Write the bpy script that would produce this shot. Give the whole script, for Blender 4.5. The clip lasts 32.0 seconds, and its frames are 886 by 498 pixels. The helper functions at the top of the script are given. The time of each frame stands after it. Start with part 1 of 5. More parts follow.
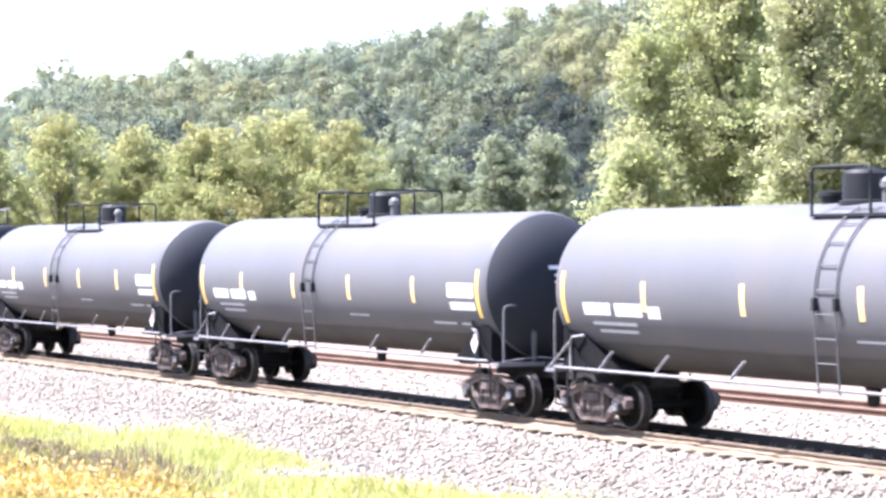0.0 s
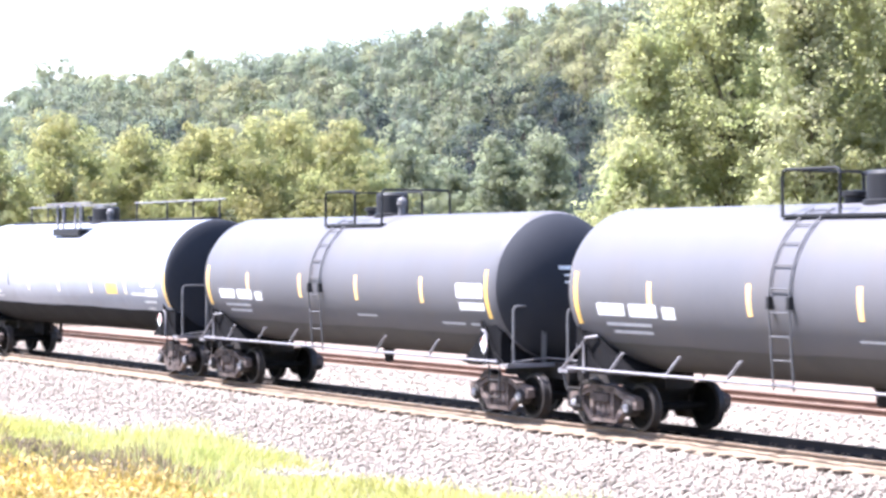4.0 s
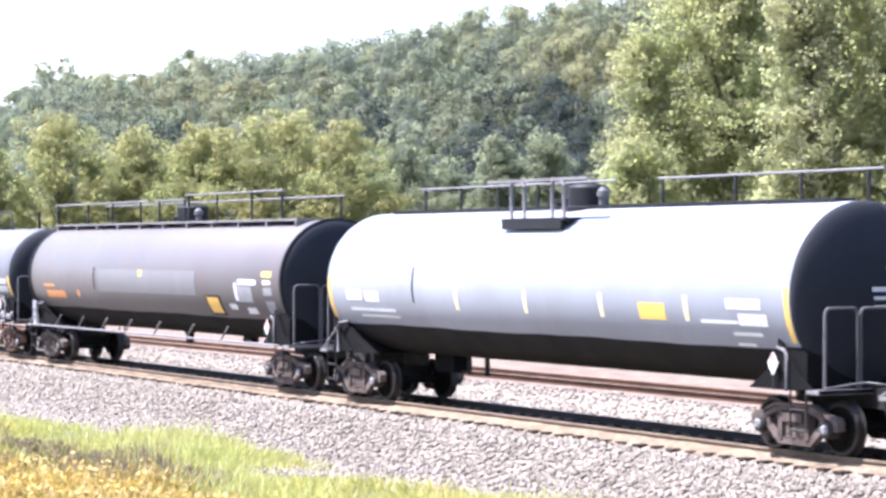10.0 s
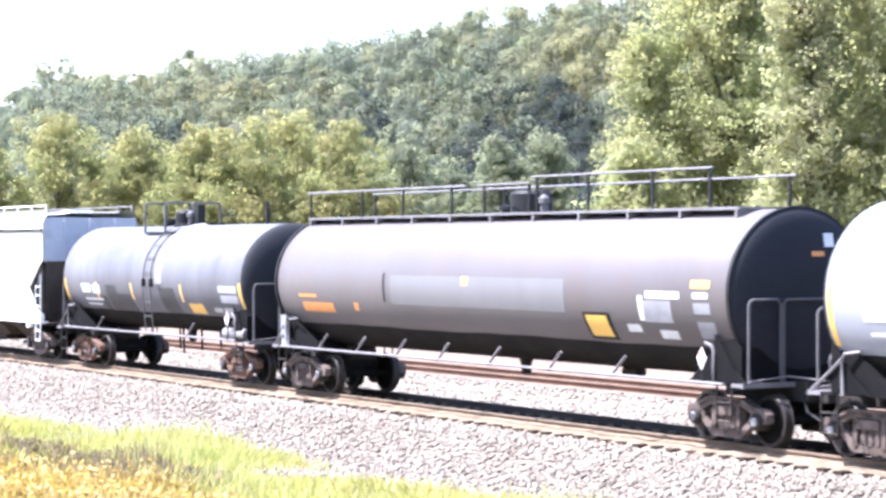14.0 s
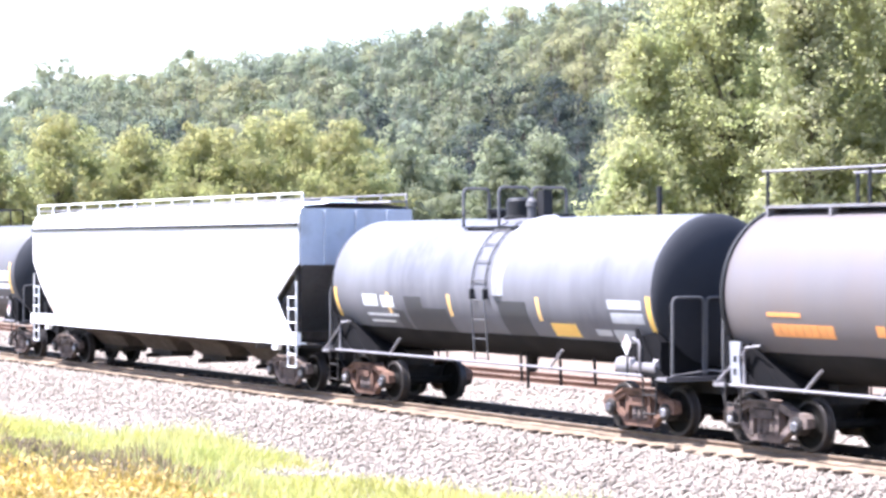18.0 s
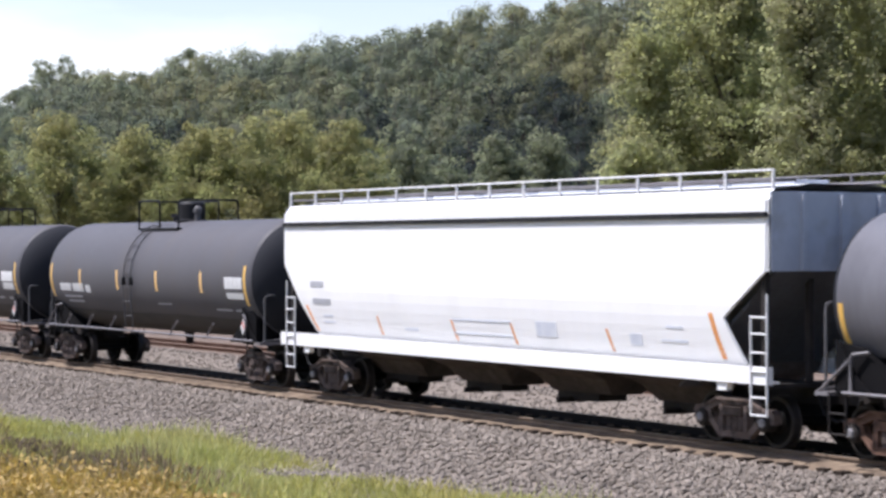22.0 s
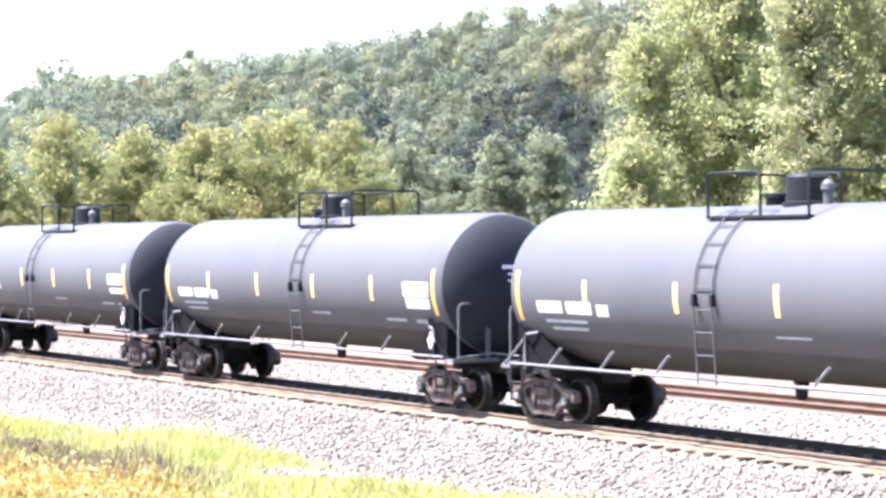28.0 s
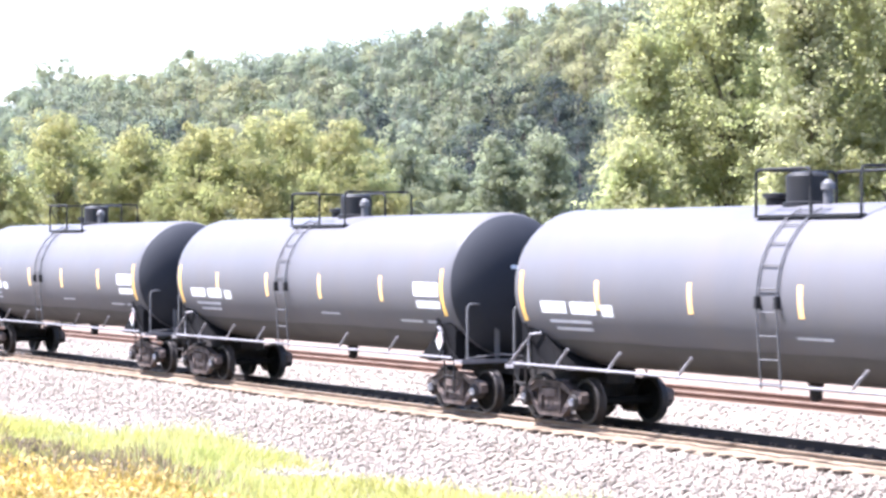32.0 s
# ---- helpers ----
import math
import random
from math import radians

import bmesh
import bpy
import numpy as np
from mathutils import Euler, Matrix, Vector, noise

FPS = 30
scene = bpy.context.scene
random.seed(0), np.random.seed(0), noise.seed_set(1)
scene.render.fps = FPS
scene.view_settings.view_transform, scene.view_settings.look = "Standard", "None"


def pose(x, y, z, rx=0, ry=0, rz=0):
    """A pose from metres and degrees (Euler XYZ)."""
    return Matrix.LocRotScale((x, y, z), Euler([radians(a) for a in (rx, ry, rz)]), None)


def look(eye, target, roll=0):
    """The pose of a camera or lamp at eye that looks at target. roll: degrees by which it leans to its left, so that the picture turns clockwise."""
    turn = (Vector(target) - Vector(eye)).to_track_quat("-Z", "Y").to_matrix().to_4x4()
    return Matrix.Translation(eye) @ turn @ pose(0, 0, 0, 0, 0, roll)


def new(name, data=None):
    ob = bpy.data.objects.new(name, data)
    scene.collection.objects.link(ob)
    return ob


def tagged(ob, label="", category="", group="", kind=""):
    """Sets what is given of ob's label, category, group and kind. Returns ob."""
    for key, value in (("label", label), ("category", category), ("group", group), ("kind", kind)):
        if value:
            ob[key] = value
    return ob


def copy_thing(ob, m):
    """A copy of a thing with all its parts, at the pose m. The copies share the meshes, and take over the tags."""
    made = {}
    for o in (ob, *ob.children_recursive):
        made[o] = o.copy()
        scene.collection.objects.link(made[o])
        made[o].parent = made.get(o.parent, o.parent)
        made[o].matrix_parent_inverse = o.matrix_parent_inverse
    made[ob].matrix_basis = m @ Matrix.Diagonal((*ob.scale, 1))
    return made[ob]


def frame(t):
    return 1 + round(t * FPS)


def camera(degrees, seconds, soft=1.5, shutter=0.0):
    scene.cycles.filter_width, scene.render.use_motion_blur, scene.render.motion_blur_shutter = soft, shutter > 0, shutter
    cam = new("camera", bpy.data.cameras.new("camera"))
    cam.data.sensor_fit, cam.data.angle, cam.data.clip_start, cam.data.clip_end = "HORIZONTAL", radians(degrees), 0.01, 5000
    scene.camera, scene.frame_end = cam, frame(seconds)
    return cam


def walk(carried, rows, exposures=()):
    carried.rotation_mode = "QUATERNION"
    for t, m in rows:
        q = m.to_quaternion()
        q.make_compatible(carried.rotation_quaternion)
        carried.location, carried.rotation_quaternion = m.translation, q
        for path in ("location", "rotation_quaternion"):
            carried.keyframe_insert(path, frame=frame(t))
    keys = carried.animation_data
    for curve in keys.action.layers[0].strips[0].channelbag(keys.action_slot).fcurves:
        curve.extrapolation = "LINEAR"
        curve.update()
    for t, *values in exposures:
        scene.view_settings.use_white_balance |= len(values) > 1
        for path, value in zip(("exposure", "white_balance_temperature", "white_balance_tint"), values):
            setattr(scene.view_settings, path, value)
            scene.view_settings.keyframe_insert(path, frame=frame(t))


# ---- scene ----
# The railway runs along x, the rail tops lie at z = 0, the train rolls towards +x.
cam = camera(22.5, 32.0, soft=2.95, shutter=0.35)
EYE = Vector((0.0, -25.0, 3.46))
AIM = radians(29.76)
FORWARD = Vector((-math.cos(AIM), math.sin(AIM), 0.0))
SIDE = Vector((math.sin(AIM), math.cos(AIM), 0.0))
view = look(EYE, EYE + FORWARD * 50.0)
walk(cam, [(0.0, view), (32.0, view)],
     exposures=[(0.0, 2.31, 5880, 18), (6.0, 2.31, 5880, 18), (7.5, 2.06, 5880, 18), (11.0, 1.91, 5880, 18), (13.0, 2.19, 5880, 18), (18.0, 2.23, 5880, 18), (19.0, 1.90, 5880, 18), (20.0, 1.27, 6120, 17), (21.0, 0.73, 6120, 17), (22.0, 0.44, 6120, 17), (23.0, 0.47, 6120, 17), (24.0, 0.67, 6120, 17),
                (24.5, 1.07, 6020, 17.5), (25.0, 1.46, 5880, 18), (25.5, 1.66, 5880, 18), (27.5, 2.26, 5880, 18), (32.0, 2.31, 5880, 18)])

# ---- world, sun, exposure ----
SUN_UP, SUN_OFF = radians(62.0), radians(60.0)
TO_SUN = Vector((-math.cos(SUN_UP) * math.cos(SUN_OFF), -math.cos(SUN_UP) * math.sin(SUN_OFF), math.sin(SUN_UP)))
world = bpy.data.worlds.new("sky")
scene.world = world
world.use_nodes = True
wn = world.node_tree.nodes
sky = wn.new("ShaderNodeTexSky")
sky.sky_type = "NISHITA"
sky.sun_disc = False
sky.sun_elevation = SUN_UP
sky.sun_rotation = math.atan2(TO_SUN.x, TO_SUN.y)
sky.dust_density = 1.5
haze = wn.new("ShaderNodeMix")
haze.data_type = "RGBA"
haze.inputs[7].default_value = (10.6, 10.8, 11.0, 1)
sky_co = wn.new("ShaderNodeTexCoord")
sky_up = wn.new("ShaderNodeSeparateXYZ")
low_haze = wn.new("ShaderNodeMapRange")
low_haze.inputs[1].default_value, low_haze.inputs[2].default_value = 0.03, 0.17
low_haze.inputs[3].default_value, low_haze.inputs[4].default_value = 0.62, 0.0
world.node_tree.links.new(sky_co.outputs["Generated"], sky_up.inputs[0])
world.node_tree.links.new(sky_up.outputs[2], low_haze.inputs[0])
# thin white cloud low in the sky
cloud = wn.new("ShaderNodeTexNoise")
cloud.inputs["Scale"].default_value = 5.0
cloud.inputs["Detail"].default_value = 6.0
stretch_up = wn.new("ShaderNodeMapping")
stretch_up.inputs["Scale"].default_value = (1, 1, 3)
world.node_tree.links.new(sky_co.outputs["Generated"], stretch_up.inputs[0])
world.node_tree.links.new(stretch_up.outputs[0], cloud.inputs["Vector"])
cloud_edge = wn.new("ShaderNodeMapRange")
cloud_edge.inputs[1].default_value, cloud_edge.inputs[2].default_value = 0.42, 0.60
cloud_edge.inputs[3].default_value, cloud_edge.inputs[4].default_value = 0.65, 1.25
world.node_tree.links.new(cloud.outputs[0], cloud_edge.inputs[0])
share = wn.new("ShaderNodeMath")
share.operation, share.use_clamp = "MULTIPLY", True
world.node_tree.links.new(low_haze.outputs[0], share.inputs[0])
world.node_tree.links.new(cloud_edge.outputs[0], share.inputs[1])
world.node_tree.links.new(share.outputs[0], haze.inputs[0])
world.node_tree.links.new(sky.outputs[0], haze.inputs[6])
world.node_tree.links.new(haze.outputs[2], wn["Background"].inputs[0])
wn["Background"].inputs[1].default_value = 0.125
sun_data = bpy.data.lights.new("sun", "SUN")
sun_data.energy, sun_data.angle, sun_data.color = 4.75, radians(0.6), (1.0, 0.97, 0.93)
sun = new("sun", sun_data)
sun.matrix_world = look((0, 0, 60), Vector((0, 0, 60)) - TO_SUN)


# ---- materials ----
def mat(name, base, rough=0.6, metal=0.0, second=None, scale=1.0, amount=0.5, grain=20.0, bump=0.0, dirt=None, dirt_amount=0.0,
        stretch=(1, 1, 1), per_piece=0.0, per_island=0.0, through_light=0.0, gloss=0.5):
    m = bpy.data.materials.new(name)
    m.use_nodes = True
    nt = m.node_tree
    N, Lk = nt.nodes, nt.links
    bs = N["Principled BSDF"]
    bs.inputs["Roughness"].default_value = rough
    bs.inputs["Metallic"].default_value = metal
    bs.inputs["Specular IOR Level"].default_value = gloss
    co = N.new("ShaderNodeTexCoord")
    mp = N.new("ShaderNodeMapping")
    mp.inputs["Scale"].default_value = stretch
    Lk.new(co.outputs["Object"], mp.inputs[0])

    def noise_at(s, detail=5.0):
        n = N.new("ShaderNodeTexNoise")
        n.inputs["Scale"].default_value = s
        n.inputs["Detail"].default_value = detail
        Lk.new(mp.outputs[0], n.inputs["Vector"])
        return n

    def mix(a, b, fac, mode="MIX"):
        x = N.new("ShaderNodeMix")
        x.data_type, x.blend_type = "RGBA", mode
        for sock, v in ((x.inputs[6], a), (x.inputs[7], b), (x.inputs[0], fac)):
            if hasattr(v, "is_output"):
                Lk.new(v, sock)
            else:
                sock.default_value = v
        return x.outputs[2]

    def ramp(v, lo, hi):
        r = N.new("ShaderNodeMapRange")
        r.inputs[1].default_value, r.inputs[2].default_value = lo, hi
        Lk.new(v, r.inputs[0])
        return r.outputs[0]

    c1 = (*base, 1)
    c2 = (*(second or [v * 0.7 for v in base]), 1)
    big, fine = noise_at(scale), noise_at(grain, 8.0)
    fac = N.new("ShaderNodeMath")
    fac.operation = "MULTIPLY"
    Lk.new(ramp(big.outputs[0], 0.35, 0.65), fac.inputs[0])
    fac.inputs[1].default_value = amount
    col = mix(c1, c2, fac.outputs[0])
    g = N.new("ShaderNodeMath")
    g.operation = "MULTIPLY"
    Lk.new(ramp(fine.outputs[0], 0.4, 0.7), g.inputs[0])
    g.inputs[1].default_value = amount * 0.6
    col = mix(col, c2, g.outputs[0])
    if dirt:
        d = noise_at(scale * 2.3, 9.0)
        dm = N.new("ShaderNodeMath")
        dm.operation = "MULTIPLY"
        Lk.new(ramp(d.outputs[0], 0.5, 0.72), dm.inputs[0])
        dm.inputs[1].default_value = dirt_amount
        col = mix(col, (*dirt, 1), dm.outputs[0])
    for share, socket in ((per_piece, "oi"), (per_island, "geo")):
        if share:
            src = N.new("ShaderNodeObjectInfo").outputs["Random"] if socket == "oi" else N.new("ShaderNodeNewGeometry").outputs["Random Per Island"]
            r = N.new("ShaderNodeMapRange")
            r.inputs[3].default_value, r.inputs[4].default_value = 1.0 - share, 1.0 + share
            Lk.new(src, r.inputs[0])
            hs = N.new("ShaderNodeHueSaturation")
            Lk.new(r.outputs[0], hs.inputs["Value"])
            Lk.new(col, hs.inputs["Color"])
            col = hs.outputs[0]
    Lk.new(col, bs.inputs["Base Color"])
    rv = N.new("ShaderNodeMapRange")
    rv.inputs[3].default_value, rv.inputs[4].default_value = max(0.05, rough - 0.1), min(1.0, rough + 0.1)
    Lk.new(fine.outputs[0], rv.inputs[0])
    Lk.new(rv.outputs[0], bs.inputs["Roughness"])
    if bump:
        b = N.new("ShaderNodeBump")
        b.inputs["Strength"].default_value = 0.6
        b.inputs["Distance"].default_value = bump
        Lk.new(fine.outputs[0], b.inputs["Height"])
        Lk.new(b.outputs[0], bs.inputs["Normal"])
    if through_light:
        tr = N.new("ShaderNodeBsdfTranslucent")
        Lk.new(mix(col, (1.16, 1.25, 0.94, 1), 1.0, "MULTIPLY"), tr.inputs[0])
        ms = N.new("ShaderNodeMixShader")
        ms.inputs[0].default_value = through_light
        Lk.new(bs.outputs[0], ms.inputs[1])
        Lk.new(tr.outputs[0], ms.inputs[2])
        Lk.new(ms.outputs[0], N["Material Output"].inputs[0])
    return m


BLACK_PAINT = mat("black_tank_paint", (0.091, 0.0885, 0.0955), 0.55, second=(0.115, 0.11, 0.116), scale=0.5, amount=0.6, grain=9, dirt=(0.12, 0.10, 0.085), dirt_amount=0.25, stretch=(1, 1, 0.35), gloss=0.2)
PATCH_PAINT = mat("dark_touch_up_paint", (0.050, 0.050, 0.056), 0.5, second=(0.066, 0.066, 0.070), scale=1.0, amount=0.6, grain=9, gloss=0.3)
BROWN_PAINT = mat("faded_brown_black_paint", (0.101, 0.089, 0.091), 0.5, second=(0.133, 0.118, 0.118), scale=0.5, amount=0.6, grain=9, dirt=(0.129, 0.095, 0.077), dirt_amount=0.3, stretch=(1, 1, 0.3))
GREY_PAINT = mat("patchy_grey_tank_paint", (0.090, 0.088, 0.099), 0.5, gloss=0.3, second=(0.160, 0.158, 0.173), scale=0.45, amount=0.9, grain=6, dirt=(0.05, 0.05, 0.054), dirt_amount=0.4, stretch=(1, 1, 0.25))
WHITE_TANK = mat("pale_grey_tank_paint", (0.285, 0.296, 0.335), 0.42, second=(0.24, 0.25, 0.282), scale=0.4, amount=0.5, grain=8, dirt=(0.16, 0.145, 0.13), dirt_amount=0.25, stretch=(1, 1, 0.3))
WHITE_PAINT = mat("white_hopper_paint", (0.90, 0.895, 0.885), 0.45, second=(0.84, 0.83, 0.81), scale=0.5, amount=0.35, grain=7, dirt=(0.62, 0.60, 0.57), dirt_amount=0.15, stretch=(1, 1, 0.25))
# Grey of the roof hatches; on the end sheets it holds their shade.
HOPPER_END = mat("grey_hatch_and_end_shade", (0.43, 0.46, 0.52), 0.5, second=(0.35, 0.37, 0.42), scale=0.8, amount=0.5, grain=8, dirt=(0.2, 0.18, 0.16), dirt_amount=0.4)
# Belly tones: the shade under the tanks, painted; with dust on black cars.
BELLY_SHADE = mat("black_belly_shade", (0.014, 0.014, 0.015), 0.8, gloss=0.08, second=(0.028, 0.026, 0.026), scale=1.2, amount=0.8, grain=10, bump=0.004)
BELLY_DUST_SHADE = mat("belly_dust_and_shade", (0.060, 0.058, 0.060), 0.65, gloss=0.2, second=(0.085, 0.08, 0.078), scale=0.9, amount=0.8, grain=10, stretch=(1, 1, 0.4))
PANEL_PAINT = mat("grey_over_paint", (0.145, 0.14, 0.145), 0.5, second=(0.175, 0.17, 0.175), scale=1.5, amount=0.5, grain=9, stretch=(1, 1, 0.3))
# Pale grey of panels and plates, and the weld band's painted highlight.
PALE_BAND = mat("pale_grey_panel_and_highlight", (0.29, 0.29, 0.31), 0.45, second=(0.20, 0.20, 0.22), scale=3, amount=0.7, grain=12)
FAINT_DECAL = mat("faint_blue_grey_stencil", (0.60, 0.63, 0.70), 0.5, second=(0.74, 0.76, 0.80), scale=4, amount=0.8, grain=20)
# Dark tone of the hopper's slope sheets: their shade put into colour.
HOPPER_SHADE = mat("hopper_slope_shade", (0.085, 0.09, 0.105), 0.6, second=(0.05, 0.05, 0.055), scale=1.0, amount=0.7, grain=9)
BAY = mat("dusty_brown_bay_paint", (0.12, 0.098, 0.085), 0.8, gloss=0.15, second=(0.06, 0.05, 0.045), scale=1.4, amount=0.8, grain=10, dirt=(0.2, 0.17, 0.15), dirt_amount=0.3)
UNDER = mat("dark_underframe_steel", (0.018, 0.017, 0.017), 0.75, gloss=0.25, second=(0.035, 0.028, 0.024), scale=1.5, amount=0.7, grain=14, dirt=(0.09, 0.07, 0.055), dirt_amount=0.3, bump=0.004)
FITTING = mat("black_fittings_paint", (0.012, 0.012, 0.014), 0.6, second=(0.022, 0.021, 0.02), scale=2, amount=0.5, grain=20, gloss=0.25)
# Near-black for plates under the tanks, with the shade there in its colour.
UNDERBLACK = mat("black_underparts_and_shade", (0.006, 0.006, 0.007), 0.8, second=(0.012, 0.011, 0.011), scale=2, amount=0.5, grain=20, gloss=0.08)
GREY_STEEL = mat("weathered_grey_steel", (0.22, 0.21, 0.22), 0.5, second=(0.13, 0.12, 0.12), scale=2, amount=0.6, grain=18, dirt=(0.16, 0.11, 0.08), dirt_amount=0.3)
SIDE_FRAME = mat("dusty_side_frame_steel", (0.165, 0.13, 0.115), 0.8, gloss=0.2, second=(0.08, 0.058, 0.048), scale=2.6, amount=0.9, grain=18, dirt=(0.02, 0.018, 0.018), dirt_amount=0.9, bump=0.004, per_piece=0.3)
RUSTY_FRAME = mat("rust_red_side_frame_steel", (0.21, 0.125, 0.09), 0.85, gloss=0.15, second=(0.11, 0.065, 0.048), scale=2.6, amount=0.9, grain=18, dirt=(0.03, 0.022, 0.02), dirt_amount=0.8, bump=0.004)
CAP = mat("grey_bearing_cap_paint", (0.40, 0.39, 0.40), 0.5, second=(0.2, 0.19, 0.19), scale=6, amount=0.7, grain=25)
TRUCK = mat("rusty_cast_steel", (0.26, 0.20, 0.175), 0.75, second=(0.07, 0.05, 0.04), scale=3.5, amount=0.9, grain=22, dirt=(0.03, 0.027, 0.027), dirt_amount=0.9, bump=0.004)
WHEEL = mat("worn_wheel_steel", (0.006, 0.006, 0.006), 0.8, second=(0.014, 0.012, 0.010), scale=3, amount=0.7, grain=16, gloss=0.1)
TREAD = mat("worn_wheel_rim_steel", (0.06, 0.052, 0.048), 0.5, metal=0.3, second=(0.025, 0.021, 0.019), scale=3, amount=0.7, grain=16, gloss=0.3)
RAIL_SIDE = mat("rusty_rail_steel", (0.36, 0.275, 0.20), 0.85, gloss=0.15, second=(0.26, 0.19, 0.135), scale=1.2, amount=0.7, grain=15, bump=0.003)
DUSTY_RAIL = mat("dusty_tan_rail_steel", (0.25, 0.185, 0.13), 0.85, gloss=0.15, second=(0.15, 0.105, 0.075), scale=1.2, amount=0.8, grain=15, bump=0.003)
RUST_RAIL = mat("dark_brown_rusted_rail_steel", (0.125, 0.072, 0.052), 0.9, gloss=0.1, second=(0.075, 0.045, 0.034), scale=1.2, amount=0.7, grain=15, bump=0.003)
# Rail colour darkened to hold the train's shade on the far rail.
SHADED_STEEL = mat("train_shaded_rail_steel", (0.045, 0.038, 0.035), 0.8, gloss=0.15, second=(0.075, 0.06, 0.05), scale=1.2, amount=0.7, grain=15, bump=0.003)
RAIL_TOP = mat("worn_rail_head", (0.20, 0.18, 0.165), 0.45, metal=0.6, second=(0.12, 0.10, 0.09), scale=1.0, amount=0.6, grain=10)
TIE = mat("creosoted_tie_wood", (0.026, 0.02, 0.017), 0.9, gloss=0.05, second=(0.06, 0.046, 0.036), scale=3, amount=0.8, grain=25, bump=0.01, stretch=(1, 0.2, 1), per_piece=0.25)
YELLOW = mat("yellow_reflective_tape", (0.85, 0.53, 0.12), 0.45, second=(0.78, 0.44, 0.10), scale=6, amount=0.5, grain=30)
PALE_TAPE = mat("amber_reflective_tape", (0.87, 0.56, 0.22), 0.4, second=(0.82, 0.50, 0.18), scale=6, amount=0.4, grain=30)
# Paler copy of the amber tape, with overexposed glare in its colour.
CREAM_TAPE = mat("glare_pale_reflective_tape", (0.86, 0.70, 0.44), 0.4, second=(0.84, 0.62, 0.32), scale=6, amount=0.4, grain=30)
ORANGE = mat("orange_reflective_tape", (0.80, 0.33, 0.10), 0.45, second=(0.6, 0.25, 0.08), scale=6, amount=0.5, grain=30)
DECAL = mat("white_lettering_paint", (0.75, 0.75, 0.74), 0.5, second=(0.55, 0.55, 0.55), scale=5, amount=0.5, grain=40)
GREY_DECAL = mat("faded_grey_lettering_paint", (0.36, 0.37, 0.40), 0.5, second=(0.5, 0.5, 0.52), scale=5, amount=0.6, grain=40)
RED = mat("faded_red_placard_paint", (0.62, 0.26, 0.22), 0.5, scale=6, amount=0.3)
# Ballast tone with oil and the train's cast shadow in its colour.
OIL_SHADE = mat("oil_and_train_shade", (0.018, 0.017, 0.016), 0.9, gloss=0.05, second=(0.03, 0.028, 0.026), scale=1.5, amount=0.7, grain=18, bump=0.04)
# Black end paint; on the black cars it puts the end's shade into colour.
BLACK_HEAD = mat("black_end_paint_and_shade", (0.021, 0.0225, 0.028), 0.75, gloss=0.15, second=(0.031, 0.032, 0.037), scale=0.6, amount=0.6, grain=9)
BALLAST = mat("crushed_ballast_bed", (0.225, 0.192, 0.162), 0.95, second=(0.15, 0.125, 0.102), gloss=0.1, scale=4.0, amount=0.6, grain=16, bump=0.05, dirt=(0.36, 0.31, 0.26), dirt_amount=0.4)
STONES = mat("crushed_ballast_stones", (0.248, 0.216, 0.184), 0.95, second=(0.178, 0.152, 0.127), gloss=0.1, scale=0.8, amount=0.7, grain=20, per_island=0.30)
SOIL = mat("dry_soil_and_grass_roots", (0.16, 0.13, 0.075), 0.95, gloss=0.1, second=(0.10, 0.10, 0.045), scale=0.6, amount=0.8, grain=8, bump=0.04, dirt=(0.2, 0.17, 0.11), dirt_amount=0.5)
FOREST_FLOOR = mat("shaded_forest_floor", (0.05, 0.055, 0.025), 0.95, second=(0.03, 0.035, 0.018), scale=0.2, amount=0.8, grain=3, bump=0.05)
BARK = mat("grey_brown_bark", (0.13, 0.10, 0.08), 0.9, second=(0.07, 0.055, 0.045), scale=2, amount=0.8, grain=12, bump=0.03, stretch=(1, 1, 0.2))
LEAF = mat("sunlit_green_leaves", (0.312, 0.336, 0.200), 0.72, second=(0.392, 0.360, 0.215), scale=0.45, amount=0.9, grain=2.0, per_island=0.10, gloss=0.1, through_light=0.70)
LEAF_PALE = mat("yellow_green_leaves", (0.255, 0.268, 0.146), 0.72, second=(0.350, 0.298, 0.165), scale=0.18, amount=0.95, grain=2.0, per_island=0.08, gloss=0.1, through_light=0.72)
LEAF_DULL = mat("dull_olive_leaves", (0.325, 0.335, 0.215), 0.75, second=(0.385, 0.355, 0.228), scale=0.3, amount=0.8, grain=2.0, per_island=0.10, gloss=0.1, through_light=0.70)
LEAF_GREY = mat("grey_green_leaves", (0.215, 0.232, 0.176), 0.72, second=(0.27, 0.265, 0.192), scale=0.14, amount=0.9, grain=0.6, per_island=0.08, gloss=0.15, through_light=0.68)
# Blue-green crowns, their blue raised to carry the distant haze.
LEAF_BLUE = mat("hazed_blue_green_leaves", (0.132, 0.154, 0.144), 0.72, second=(0.205, 0.212, 0.174), scale=0.12, amount=0.8, grain=0.25, per_island=0.03, gloss=0.12, through_light=0.68)
LEAF_RUSSET = mat("early_autumn_hill_leaves", (0.270, 0.240, 0.158), 0.72, second=(0.215, 0.215, 0.145), scale=0.10, amount=0.9, grain=0.25, per_island=0.06, gloss=0.15, through_light=0.68)
# Dull green leaves with distance haze put into the colour as blue.
LEAF_DARK = mat("hazed_green_forest_leaves", (0.138, 0.164, 0.130), 0.72, second=(0.258, 0.244, 0.180), scale=0.13, amount=0.95, grain=0.25, per_island=0.03, gloss=0.12, through_light=0.68, dirt=(0.108, 0.132, 0.130), dirt_amount=0.5)
